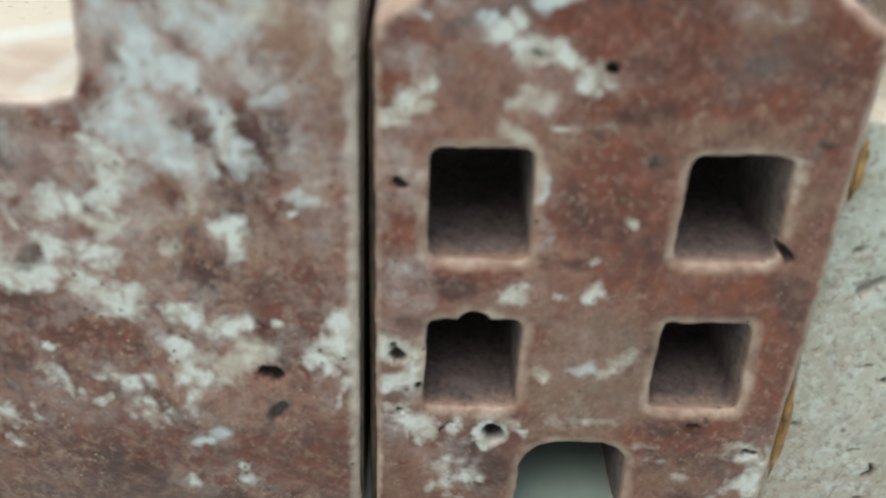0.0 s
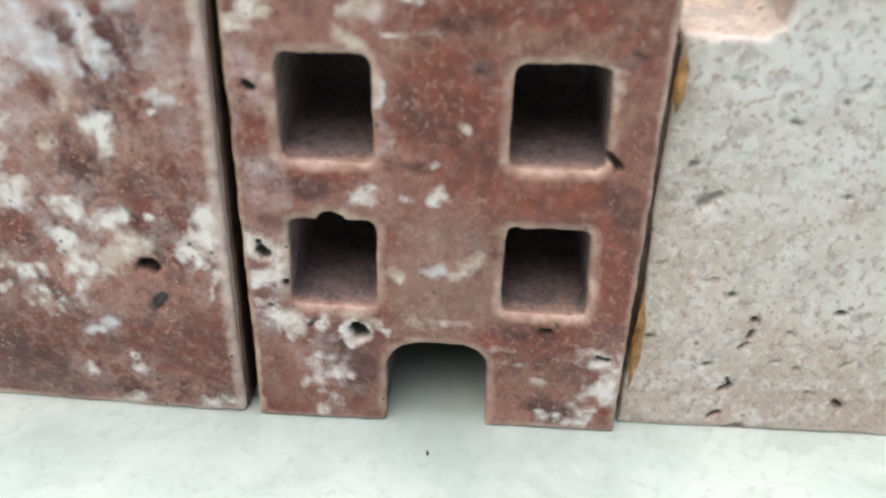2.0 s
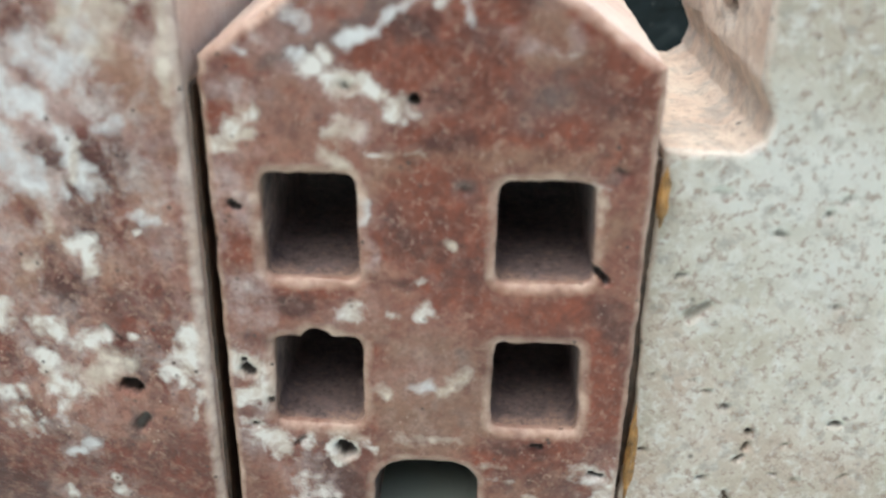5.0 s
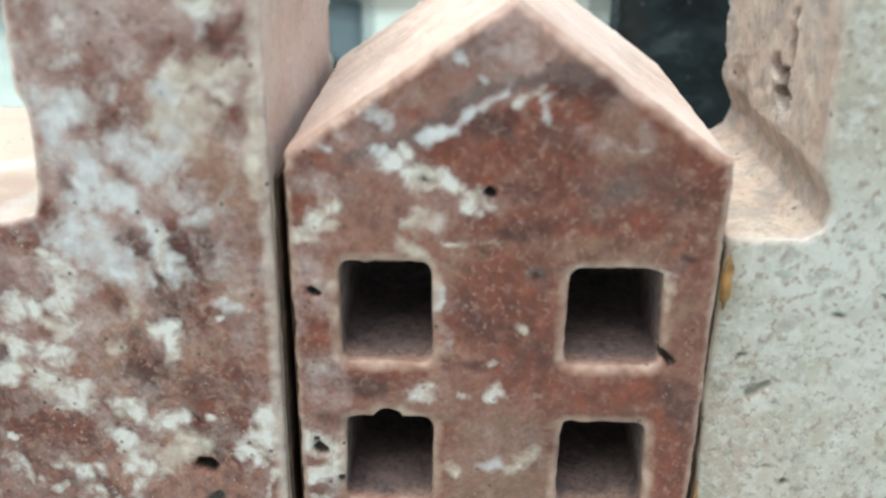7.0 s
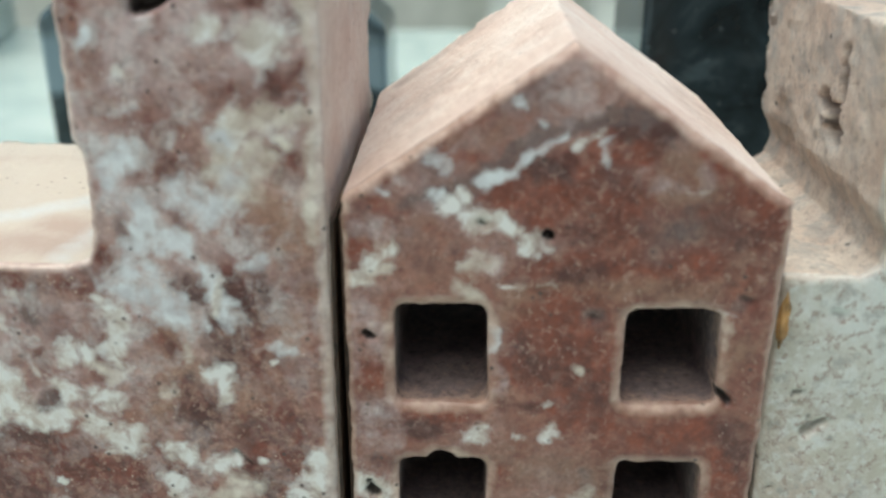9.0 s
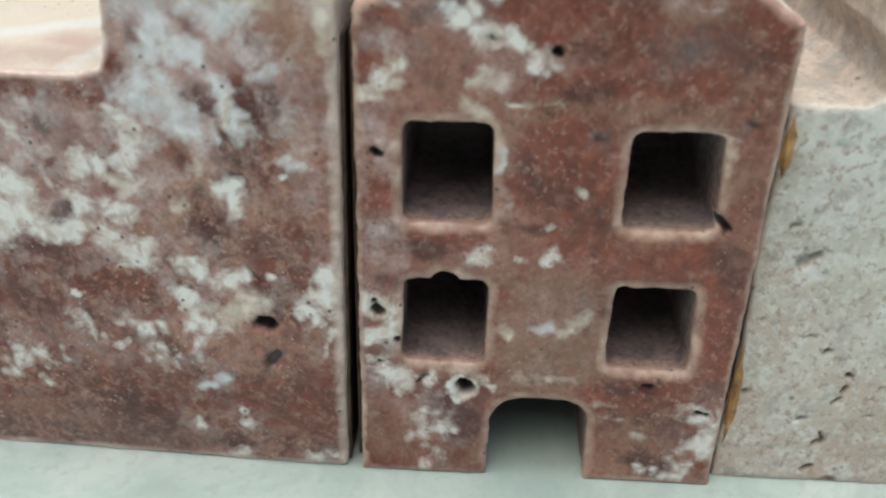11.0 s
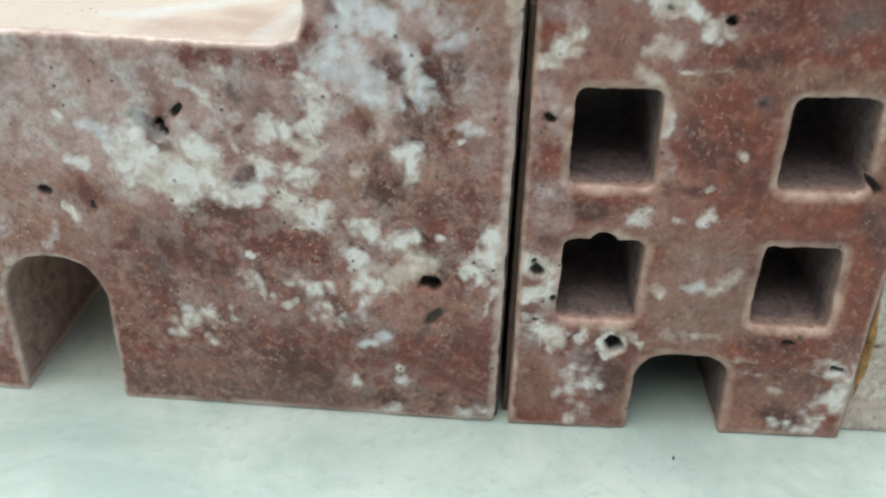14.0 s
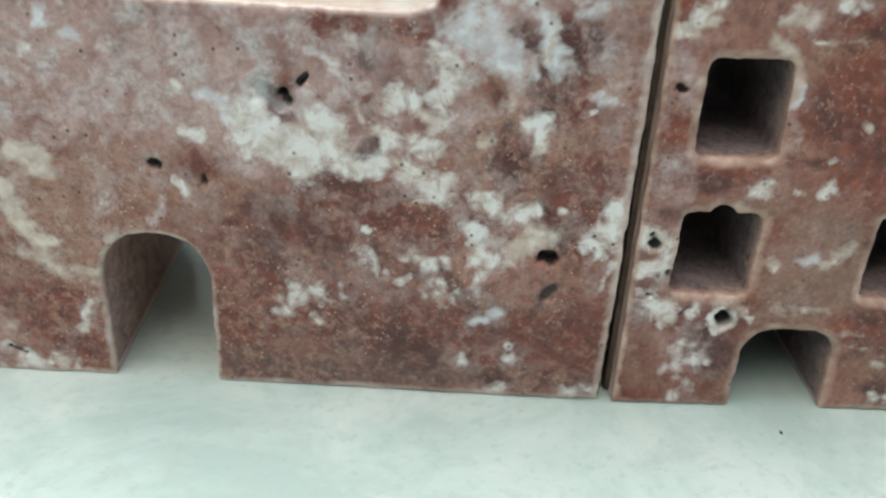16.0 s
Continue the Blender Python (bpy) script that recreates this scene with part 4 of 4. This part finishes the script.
RED_MAUVE = RED_MAUVE_A + RED_MAUVE_B
RED_TAN = [(-27.7, 48.2, -30.6, 43.4, 2.3, 0.9), (-94.7, 33.1, -90.5, 27.7, 2.7, 1), (-65.8, 8.7, -54, 5.2, 3.1, 0.6), (-33.6, 2.9, -32.7, 3.8, 1.3, 0.8), (-18.6, 43.6, -17, 45.4, 1.7, 0.7), (-84.4, 40.9, -72.6, 35.3, 2.3, 0.6), (-13.2, 57.1, -12, 54, 1.6, 0.7), (-14.2, 71.7, -11.5, 68.1, 2.5, 1.1), (-13.8, 77.6, -13.3, 74.7, 1.4, 0.7), (-28.8, 53.6, -25.6, 48.8, 2.4, 0.9), (-18.7, 45.9, -18.4, 39.7, 1.7, 1), (-101.3, 20.1, -87.2, 19.9, 3.9, 0.7), (-95.7, 32.1, -68.3, 35.7, 5.4, 0.7)]
RED_RUST_A = [(-53.2, 35.2, -49.9, 37.2, 3, 0.9), (-45.7, 35.6, -41.5, 31.5, 3.7, 0.9), (-50.1, 14.7, -37.6, 11.1, 4.3, 0.9), (-14.9, 39.5, -13.1, 31.3, 3.8, 1), (-62.3, 21.9, -60.6, 20, 2.7, 1), (-95.2, 14.3, -92.9, 11.2, 2.6, 1), (-92.7, 6.9, -89.3, 10.2, 1.6, 0.9), (-71.3, 39.9, -68.1, 38.4, 1.9, 0.8), (-52.6, 61.1, -39.1, 61.1, 1.2, 0.8), (-45.8, 50.5, -45.4, 49.7, 1.4, 0.7), (-42, 54.7, -41.1, 54.4, 1.7, 0.7), (-14.2, 18.3, -11.5, 10.6, 3.6, 0.7), (-34.8, 30, -33.1, 28.9, 2, 0.8), (-27.6, 9.5, -27.1, 8.4, 1.9, 0.8), (-30.4, 53.8, -27.2, 51.5, 1.4, 0.7)]
RED_RUST_B = [(-58, 59.1, -56.8, 52.1, 1.3, 0.7), (-64.5, 29.5, -31.6, 33.9, 3.6, 0.65), (-66.4, 13.1, -41.3, 15.4, 5, 0.75), (-35.8, 12.4, -10.9, 13, 5.1, 0.75), (-102.5, 13.8, -91.1, 4.7, 3.1, 0.7), (-30, 83.5, -26.1, 80.8, 2.8, 0.62), (-11.8, 86.3, -8.7, 87.4, 1.8, 0.77), (-17.8, 95.7, -12.5, 96.4, 0.9, 0.63), (-18.7, 85.8, -16, 84.5, 1.9, 0.63), (-35.4, 94.8, -35.3, 92.9, 1, 0.7), (-32.2, 92.9, -32, 89.6, 1.4, 0.56), (-10.3, 76.2, -12, 78.3, 1.1, 0.7), (-25.7, 71.4, -25.1, 69.9, 1.3, 0.63), (-17.3, 68.6, -16.8, 68.3, 1.1, 0.7), (-28.6, 77.9, -23.8, 75.9, 2.5, 0.62)]
RED_RUST_C = [(-32.4, 91.6, -32.5, 88.4, 1.4, 0.5), (-19.3, 61.2, -17, 51.8, 2.5, 0.9), (-25.7, 45.4, -23.6, 38.9, 1.9, 0.8), (-54.3, 59.9, -36.6, 60.6, 1.1, 0.6), (-35.7, 64.7, -35, 63.8, 1, 1.1), (-99.5, 15.6, -92.5, 13.9, 2, 0.85)]
RED_RUST = RED_RUST_A + RED_RUST_B + RED_RUST_C
RED_DARK_A = [(-41.1, 8.5, -37.3, 6.5, 3.8, 0.8), (-25.6, 41.5, -23.3, 42.5, 2, 0.9), (-20.2, 51.5, -21.3, 55.1, 1.7, 1.1), (-18.9, 60.6, -17.7, 57.2, 1.7, 1.2), (-24.9, 61.1, -23.9, 60.4, 1.4, 0.9), (-16.1, 61.5, -15.6, 61.3, 1.5, 0.8), (-46.6, 56.1, -45.1, 60, 1.2, 0.6), (-18.3, 32.9, -16.3, 30, 1.6, 0.8), (-61.7, 33.5, -53.4, 28.7, 1.8, 0.6), (-29.9, 18.3, -34.5, 24.2, 1.1, 0.7), (-53.1, 38, -46.6, 37.6, 1, 0.8), (-65.5, 26.5, -39.7, 24.8, 2.8, 0.5), (-67.1, 3, -9.8, 4.8, 1.9, 0.5), (-35.5, 4.2, -9.7, 3.6, 1.7, 0.7), (-12.8, 87.3, -12.1, 87, 1.2, 0.63)]
RED_DARK_B = [(-10, 95.2, -8.7, 94.4, 1.2, 0.63), (-45.5, 43.3, -44.4, 44.6, 0.6, 0.8), (-53.1, 39.2, -47.2, 39.1, 1.1, 0.7)]
RED_DARK = RED_DARK_A + RED_DARK_B
RED_SMOKE_A = [(-50.3, 7.6, -46.6, 7, 2.7, 0.6), (-65.3, 2, -57.7, 4.9, 1.9, 0.6), (-25.4, 48.3, -24.8, 46.7, 1.1, 0.8), (-58.4, 50.5, -57.5, 50, 0.7, 1.6), (-46.6, 43.3, -45.4, 43.1, 0.7, 1), (-45.1, 56.6, -42, 56.3, 0.9, 0.7), (-27.5, 20.6, -25.6, 18.6, 1.2, 0.7), (-79.8, 57.7, -78.1, 52.3, 1.6, 0.4), (-22.7, 53.4, -21.6, 50.2, 0.8, 0.6), (-60, 50.1, -57.7, 47.5, 1.1, 1.2), (-17.9, 22.6, -19.2, 19.9, 0.9, 1.3), (-68.9, 3.4, -35.5, 2.7, 2.8, 0.7), (-103.2, 4.8, -101.4, 4, 0.5, 1.5), (-32.7, 70.4, -32, 67.4, 0.7, 0.8), (-11.9, 85.5, -10, 84.9, 0.9, 0.5)]
RED_SMOKE_B = [(-13, 78.8, -12.8, 76.7, 0.8, 0.5), (-46, 56.9, -45.8, 56.1, 1.1, 0.9), (-63, 58.5, -60.3, 57.5, 1.5, 0.7), (-32.8, 69.3, -32.4, 67.2, 0.8, 0.8)]
RED_SMOKE = RED_SMOKE_A + RED_SMOKE_B
RED_VEIL = [(-32, 112, -10, 100, 16, 1.1), (-34, 92, -12, 90, 9, 0.8), (-17, 81, -16, 72, 5, 0.9), (-33, 78, -24, 60, 10, 1.0), (-60, 46, -30, 40, 6, 0.5), (-125, 56, -48, 54, 13, 0.85), (-52, 52, -40, 50, 5, 0.6), (-13, 72, -11, 66, 3, 0.4), (-125, 40, -92, 40, 12, 0.45), (-90, 41, -66, 37, 5, 0.4), (-36, 60, -28, 54, 7, 0.5)]
GAB_VEIL = [(21, 33, 22, 24, 5, 0.55), (22, 88, 22, 84, 6, 0.8), (10, 77, 0, 71, 3.5, 0.7), (36, 79, 29, 84, 3.5, 0.6), (0, 67, -3, 60, 3, 0.5), (33, 69, 38, 68, 2.5, 0.35)]

# ---- ground and table ----
ground = part("ground", slab((-60, -60, -0.85), (60, 60, -0.75), 0), PAVING)
tagged(ground, "beige paving under the table", "ground", kind="structure")
# unseen wall, added to keep low front light off the stone faces
wall = part("light_block_wall", slab((-3, -0.98, -0.75), (3, -0.86, 0.78), 0.004), LIGHT_BLOCK)
tagged(wall, "plain taupe wall added out of view to block low front light", "wall", kind="structure")
back_wall = part("wall_north", slab((-4, 1.30, -0.75), (4, 1.42, 1.3), 0.004), SAGE)
tagged(back_wall, "grey-green plaster wall beyond the marble table", "wall", kind="structure")
for px, wide in ((-1.62, 0.10), (-0.86, 0.12), (-0.30, 0.07), (0.06, 0.05), (0.22, 0.09), (0.62, 0.12), (1.30, 0.14)):
    pilaster = part("trim", slab((px - wide / 2, 1.24, -0.75), (px + wide / 2, 1.30, 1.2), 0.008), LIMEWASH)
    tagged(pilaster, "pale limewashed strip standing against the wall", "trim", kind="structure")
table = new("marble_table")
tagged(table, "pale greenish-white marble table carrying small stone houses", "table")
top = part("tabletop", slab((-0.62, -0.55, -0.03), (0.75, 0.555, 0.0), 0.002), MARBLE, table, "polished pale marble slab with grey clouds")
for lx in (-0.57, 0.70):
    for ly in (-0.48, 0.49):
        part("leg", slab((lx - 0.025, ly - 0.025, -0.75), (lx + 0.025, ly + 0.025, -0.03), 0.003), METAL, table)

# ---- the gabled house ----
GABLE = [(-5.2, 0), (48.8, 0), (48.8, 72.6), (22.0, 91.5), (-5.3, 72.7)]
WINDOWS = [
    [(0.8, 44.0), (13.0, 44.0), (12.5, 58.6), (0.8, 58.4)],
    [(30.2, 44.1), (42.8, 44.3), (42.0, 58.5), (30.2, 58.2)],
    [(0.7, 21.4), (12.9, 21.1), (13.0, 35.2), (1.1, 35.3)],
    [(30.5, 21.3), (42.7, 21.1), (41.8, 35.4), (30.5, 35.2)],
]
DOOR = [(14.1, -8), (29.4, -8), (28.9, 15.1), (14.3, 15.1)]


def gabled(x, z):
    d = np.maximum(away(x, z, GABLE), -rounded(x, z, DOOR, 4.5))
    for w in WINDOWS:
        d = np.maximum(d, -rounded(x, z, w, 1.5))
    return np.maximum(d, -(np.hypot((x - 6.9) / 1.3, z - 35.2) - 1.4))


house = stone("stone_house", gabled, (-6.5, 50, 0, 93), 54, lambda x, z: 0 * x, (DEEP_RED, RAW, SHADED_BORE), seed=3, grain=(0.95, 0.3), soft=lambda x, z: np.where(z > 70.5, 1.3, 0), ringed=[(10.0, 16.7, 3.0), (-2.7, 30.2, 2.6), (11.7, 69.7, 2.0)], outer=GABLE, side_marks=[("blush", -5, 48, 12, 50, 82, 4, 0.6), ("blush", 2, 20, 8, 30, 80, 5, 0.4), ("blush", 40, 20, 44, 35, 80, 6, 0.4)], blind=[(13, 31, 16.5, 40)],
              back=lambda x, z: np.where(z > 60, 0.8, 0.0),
              paint=[("white", GAB_WHITE), ("cool", GAB_COOL), ("cream", GAB_CREAM), ("mauve", GAB_MAUVE), ("tan", GAB_TAN), ("rust", GAB_RUST), ("dark", GAB_DARK), ("smoke", GAB_SMOKE), ("veil", GAB_VEIL + halo(GAB_WHITE + GAB_COOL))],
              pits=[(9.7, 17.2, 10.4, 16.5, 1.05, 2.8), (-2.8, 30.1, -2.5, 29.6, 0.7, 1.6), (-3.3, 31.4, -3.2, 31.3, 0.4, 1.0), (0.2, 24.8, 0.3, 24.6, 0.4, 1.0), (-2.5, 20.8, -2.0, 20.7, 0.4, 0.8), (-2.9, 54.2, -2.3, 53.8, 0.5, 1.2), (36.5, 18.5, 37.6, 18.4, 0.4, 1.2),
                    (26, 57.2, 26.2, 57.0, 0.7, 0.5), (44.6, 60, 45.4, 59.6, 0.6, 0.5), (11.6, 69.8, 11.8, 69.6, 0.55, 0.6), (19.7, 68.2, 20.1, 68.0, 0.6, 1.5),
                    (45, 14, 46.6, 13.6, 0.4, 1.0), (42.8, 46.6, 44.2, 44.9, 0.5, 1.5), (3.2, 17.6, 4.6, 18.9, 0.25, 0.8)],
              tag=("gabled miniature house carved from mottled red travertine with four square windows", "stone house", "carved stone houses"))
for gz, gl, gx in ((55.5, 3.2, 50.8), (15.0, 7.5, 50.9)):
    bead = lump((0.0007, 0.0006, gl * 0.001), 3, 0.7, gz)
    for v in bead.verts:
        v.co += Vector((gx * 0.001 - 0.0004 * noise.noise(Vector((0, 0, v.co.z * 400))), 0.0031, gz * 0.001))
    part("glue_bead", bead, GLUE, house, "dried amber glue run")

# thin dark sheets on both walls of the open gap, painting its shade
for owner, x0, x1, front in ((0, -0.0062, -0.0050, 0.0030), (1, -0.0081, -0.0072, 0.0016)):
    seam = slab((x0, front, 0.0004), (x1, 0.0500, 0.0690), 0.0003)
    for v in seam.verts:
        v.co.x += owner * 0.0085 * v.co.z
    part("joint_strip", seam, JOINT_DARK, house, "dark sheet on the joint's side wall, painting the shade in the gap")
# dark brown strip filling the right-hand joint
seam = slab((0.0480, 0.0052, 0.0004), (0.0512, 0.0110, 0.0600), 0.0003)
part("joint_strip", seam, JOINT_DARK, house, "dark brown strip set back in the joint")

# ---- the red house with a tower ----
TOWER = [(-128, 0), (-7.7, 0), (-7.3, 45), (-7.1, 75), (-6.8, 118), (-36.2, 118), (-36.9, 80), (-35.9, 77.8), (-35.6, 74), (-36.1, 67), (-37.2, 64.2), (-40.0, 63.1), (-128, 63.0)]
ARCH = [(-87.3, -10), (-70.5, -10), (-70.2, 27), (-87.3, 27)]


def bowed(x, z):
    """Set back a little towards the far end, with a slight belly."""
    s = np.clip((x + 75) / 30, 0, 1)
    return 0.2 + 0.0385 * (-8 - x) - 1.6 * s * s * (3 - 2 * s) * np.clip(z / 20, 0, 1)


stone("stone_house", lambda x, z: np.maximum(away(x, z, TOWER), -rounded(x, z, ARCH, 8.0)), (-129, -6, 0, 119), 54, bowed, (RED, RAW, ARCH_CUT, SHADED_BORE), seed=11, soft=lambda x, z: np.where(x > -11.5, 1.4, 0), outer=TOWER, side_marks=[("chalk", -128, 14, -38, 14, 63, 16, 1.6), ("chalk", -128, 40, -38, 40, 63, 16, 1.6), ("blush", -56, 7, -43, 8, 63, 4.5, 0.85), ("blush", -47, 15, -43, 12, 63, 4, 0.85), ("frost", -62, 13, -46, 25, 63, 2.6, 0.8), ("frost", -60, 14, -66, 12, 63, 2.6, 0.7), ("frost", -42, 3, -39, 30, 64, 2, 0.6), ("blush", -70, 45, -50, 44, 63, 3, 0.4)], lip=0.9,
                    paint=[("white", RED_WHITE), ("cool", RED_COOL), ("cream", RED_CREAM), ("mauve", RED_MAUVE), ("tan", RED_TAN), ("rust", RED_RUST), ("dark", RED_DARK), ("smoke", RED_SMOKE), ("veil", RED_VEIL + halo(RED_WHITE + RED_COOL))],
                    pits=[(-19.0, 27.3, -18.2, 27.2, 1.05, 2.2), (-18.4, 20.2, -17.4, 21.8, 0.85, 0.75), (-60.6, 51.3, -58.4, 49.6, 1.9, 0.52), (-57.4, 51.0, -56.9, 49.8, 0.6, 1.2), (-58.2, 50.6, -57.4, 50.7, 0.35, 0.9), (-55.2, 52.4, -54.4, 53.3, 0.55, 1.1),
                          (-77.4, 38.7, -76.8, 38.5, 0.6, 1.2), (-27, 95.3, -24.4, 96.4, 1.0, 2.6), (-70, 37, -69.8, 36.2, 0.4, 0.9), (-104.3, 4.4, -101.9, 3.3, 0.4, 0.8), (-21, 36.5, -19, 34.5, 0.4, 0.5)],
                    tag=("towered miniature house of mottled red travertine with an arched doorway", "stone house", "carved stone houses"))

# ---- the pale stone house ----
PALE_PITS_A = [(56.6, 38.0, 58.8, 39.4, 0.80, 0.6), (57.8, 55.9, 58.9, 55.6, 0.67, 0.4), (66.3, 50.4, 67.0, 50.1, 0.50, 0.56), (54.4, 43.9, 55.3, 44.0, 0.42, 0.64), (73.8, 55.1, 74.4, 55.5, 0.42, 0.48), (72.2, 53.2, 72.4, 53.2, 0.50, 0.56), (75.7, 39.9, 75.9, 39.9, 0.42, 0.64), (58.5, 28.1, 58.6, 28.1, 0.33, 0.48), (60.0, 26.3, 61.1, 26.2, 0.30, 0.48), (63.1, 23.9, 63.4, 23.9, 0.50, 0.72), (67.0, 19.9, 67.3, 19.7, 0.50, 0.96), (67.3, 17.7, 67.0, 16.9, 0.42, 0.8), (65.9, 14.9, 66.9, 15.6, 0.38, 0.72), (78.4, 21.6, 79.5, 21.6, 0.42, 0.96)]
PALE_PITS_B = [(72.6, 17.9, 72.9, 17.9, 0.33, 0.56), (71.2, 12.8, 71.7, 12.8, 0.33, 0.48), (81.1, 12.4, 81.9, 13.1, 0.33, 0.56), (64.4, 7.2, 65.6, 8.1, 0.42, 0.96), (65.0, 9.3, 65.3, 8.9, 0.33, 0.8), (77.2, 7.3, 77.6, 7.2, 0.50, 0.48), (81.8, 5.9, 82.6, 5.2, 0.58, 0.88), (63.6, 2.3, 64.8, 2.9, 0.42, 0.88), (67.4, 0.5, 68.6, 0.4, 0.33, 0.8), (52.1, 16.3, 52.6, 16.3, 0.50, 0.64), (52.7, 28.7, 53.0, 28.8, 0.33, 0.48), (54.4, 42.4, 54.7, 42.3, 0.33, 0.4), (61.1, 11.6, 62.3, 11.9, 0.33, 0.56), (74.6, 11.8, 75.1, 11.7, 0.33, 0.48)]
NOTCH = [(49.9, 0), (135, 0), (135, 92), (60.6, 92), (61.2, 70), (63.2, 66), (62.6, 62.6), (60.3, 61.0), (50.6, 61.2), (50.4, 40), (50.9, 24), (50.7, 14), (50.1, 8)]
stone("stone_house", lambda x, z: away(x, z, NOTCH), (49, 136, 0, 93), 53, lambda x, z: 2.2 + 2.2 * np.clip(z / 40, 0, 1), (PALE, PALE_RAW), seed=23, rings=60, paint=[("veil", [(64, 59, 80, 57, 6, 1), (72, 46, 84, 52, 6, 0.8), (57, 51, 58, 44, 4, 0.5), (80, 30, 95, 34, 8, 0.5)]), ("mauve", [(53, 4, 92, 3, 5, 0.7), (66, 17, 80, 13, 5, 0.5), (54, 30, 60, 26, 4, 0.4)])], side_pits=[(61, 19.5, 76.0, 4, 2.6, 3.2, 8.0), (61, 17.0, 83, 3, 1.0, 4.5, 3.0), (61, 23, 78.5, 3, 2.5, 1.6, 2.0), (61, 40, 70, 3, 5, 6, 0.7)],
                   pits=PALE_PITS_A + PALE_PITS_B,
                   tag=("miniature stone house in pale grey travertine with a notched top", "stone house", "carved stone houses"))

# ---- behind the houses ----
block = part("marble_block", slab((0.047, 0.096, 0), (0.125, 0.142, 0.150), 0.003, 3), DARK)
tagged(block, "tall block of polished blackish-green marble with pale veins", "marble block")


def prism(corners, y0, y1, bevel):
    """An upright outline in x and z, carried from y0 to y1."""
    bm = bmesh.new()
    face = bm.faces.new([bm.verts.new((x * 0.001, y0 * 0.001, z * 0.001)) for x, z in corners])
    out = bmesh.ops.extrude_face_region(bm, geom=[face])
    bmesh.ops.translate(bm, verts=[g for g in out["geom"] if isinstance(g, bmesh.types.BMVert)], vec=(0, (y1 - y0) * 0.001, 0))
    bmesh.ops.recalc_face_normals(bm, faces=bm.faces[:])
    bmesh.ops.bevel(bm, geom=bm.edges[:], offset=bevel, segments=3, profile=0.5, affect="EDGES")
    return bm


slab_block = part("marble_block", prism([(-430, 0), (-300, 0), (-300, 160), (-430, 160)], 0, 120, 0.003), GREY_GREEN)
slab_block.matrix_world = Matrix.Translation((0, 0.44, 0)) @ Matrix.Translation((-0.28, 0, 0)) @ pose(0, 0, 0, 0, 0, 16) @ Matrix.Translation((0.30, 0, 0))
tagged(slab_block, "grey-green honed marble block standing far back on the table", "marble block")
dark_house = part("stone_house", prism([(-110, 0), (-13, 0), (-13, 68), (-61, 108), (-110, 70)], 150, 186, 0.0025), DARK_BANDED)
tagged(dark_house, "gabled house of polished blackish marble with a pale blue band", "stone house", "carved stone houses")

# ---- small things ----
crumb = lump((0.0002, 0.00042, 0.00015), 2, 0.5)
for v in crumb.verts:
    v.co += Vector((0.0209, -0.0065, 0.00014))
tagged(part("crumb", crumb, CRUMB), "tiny dark crumb lying on the marble", "crumb")
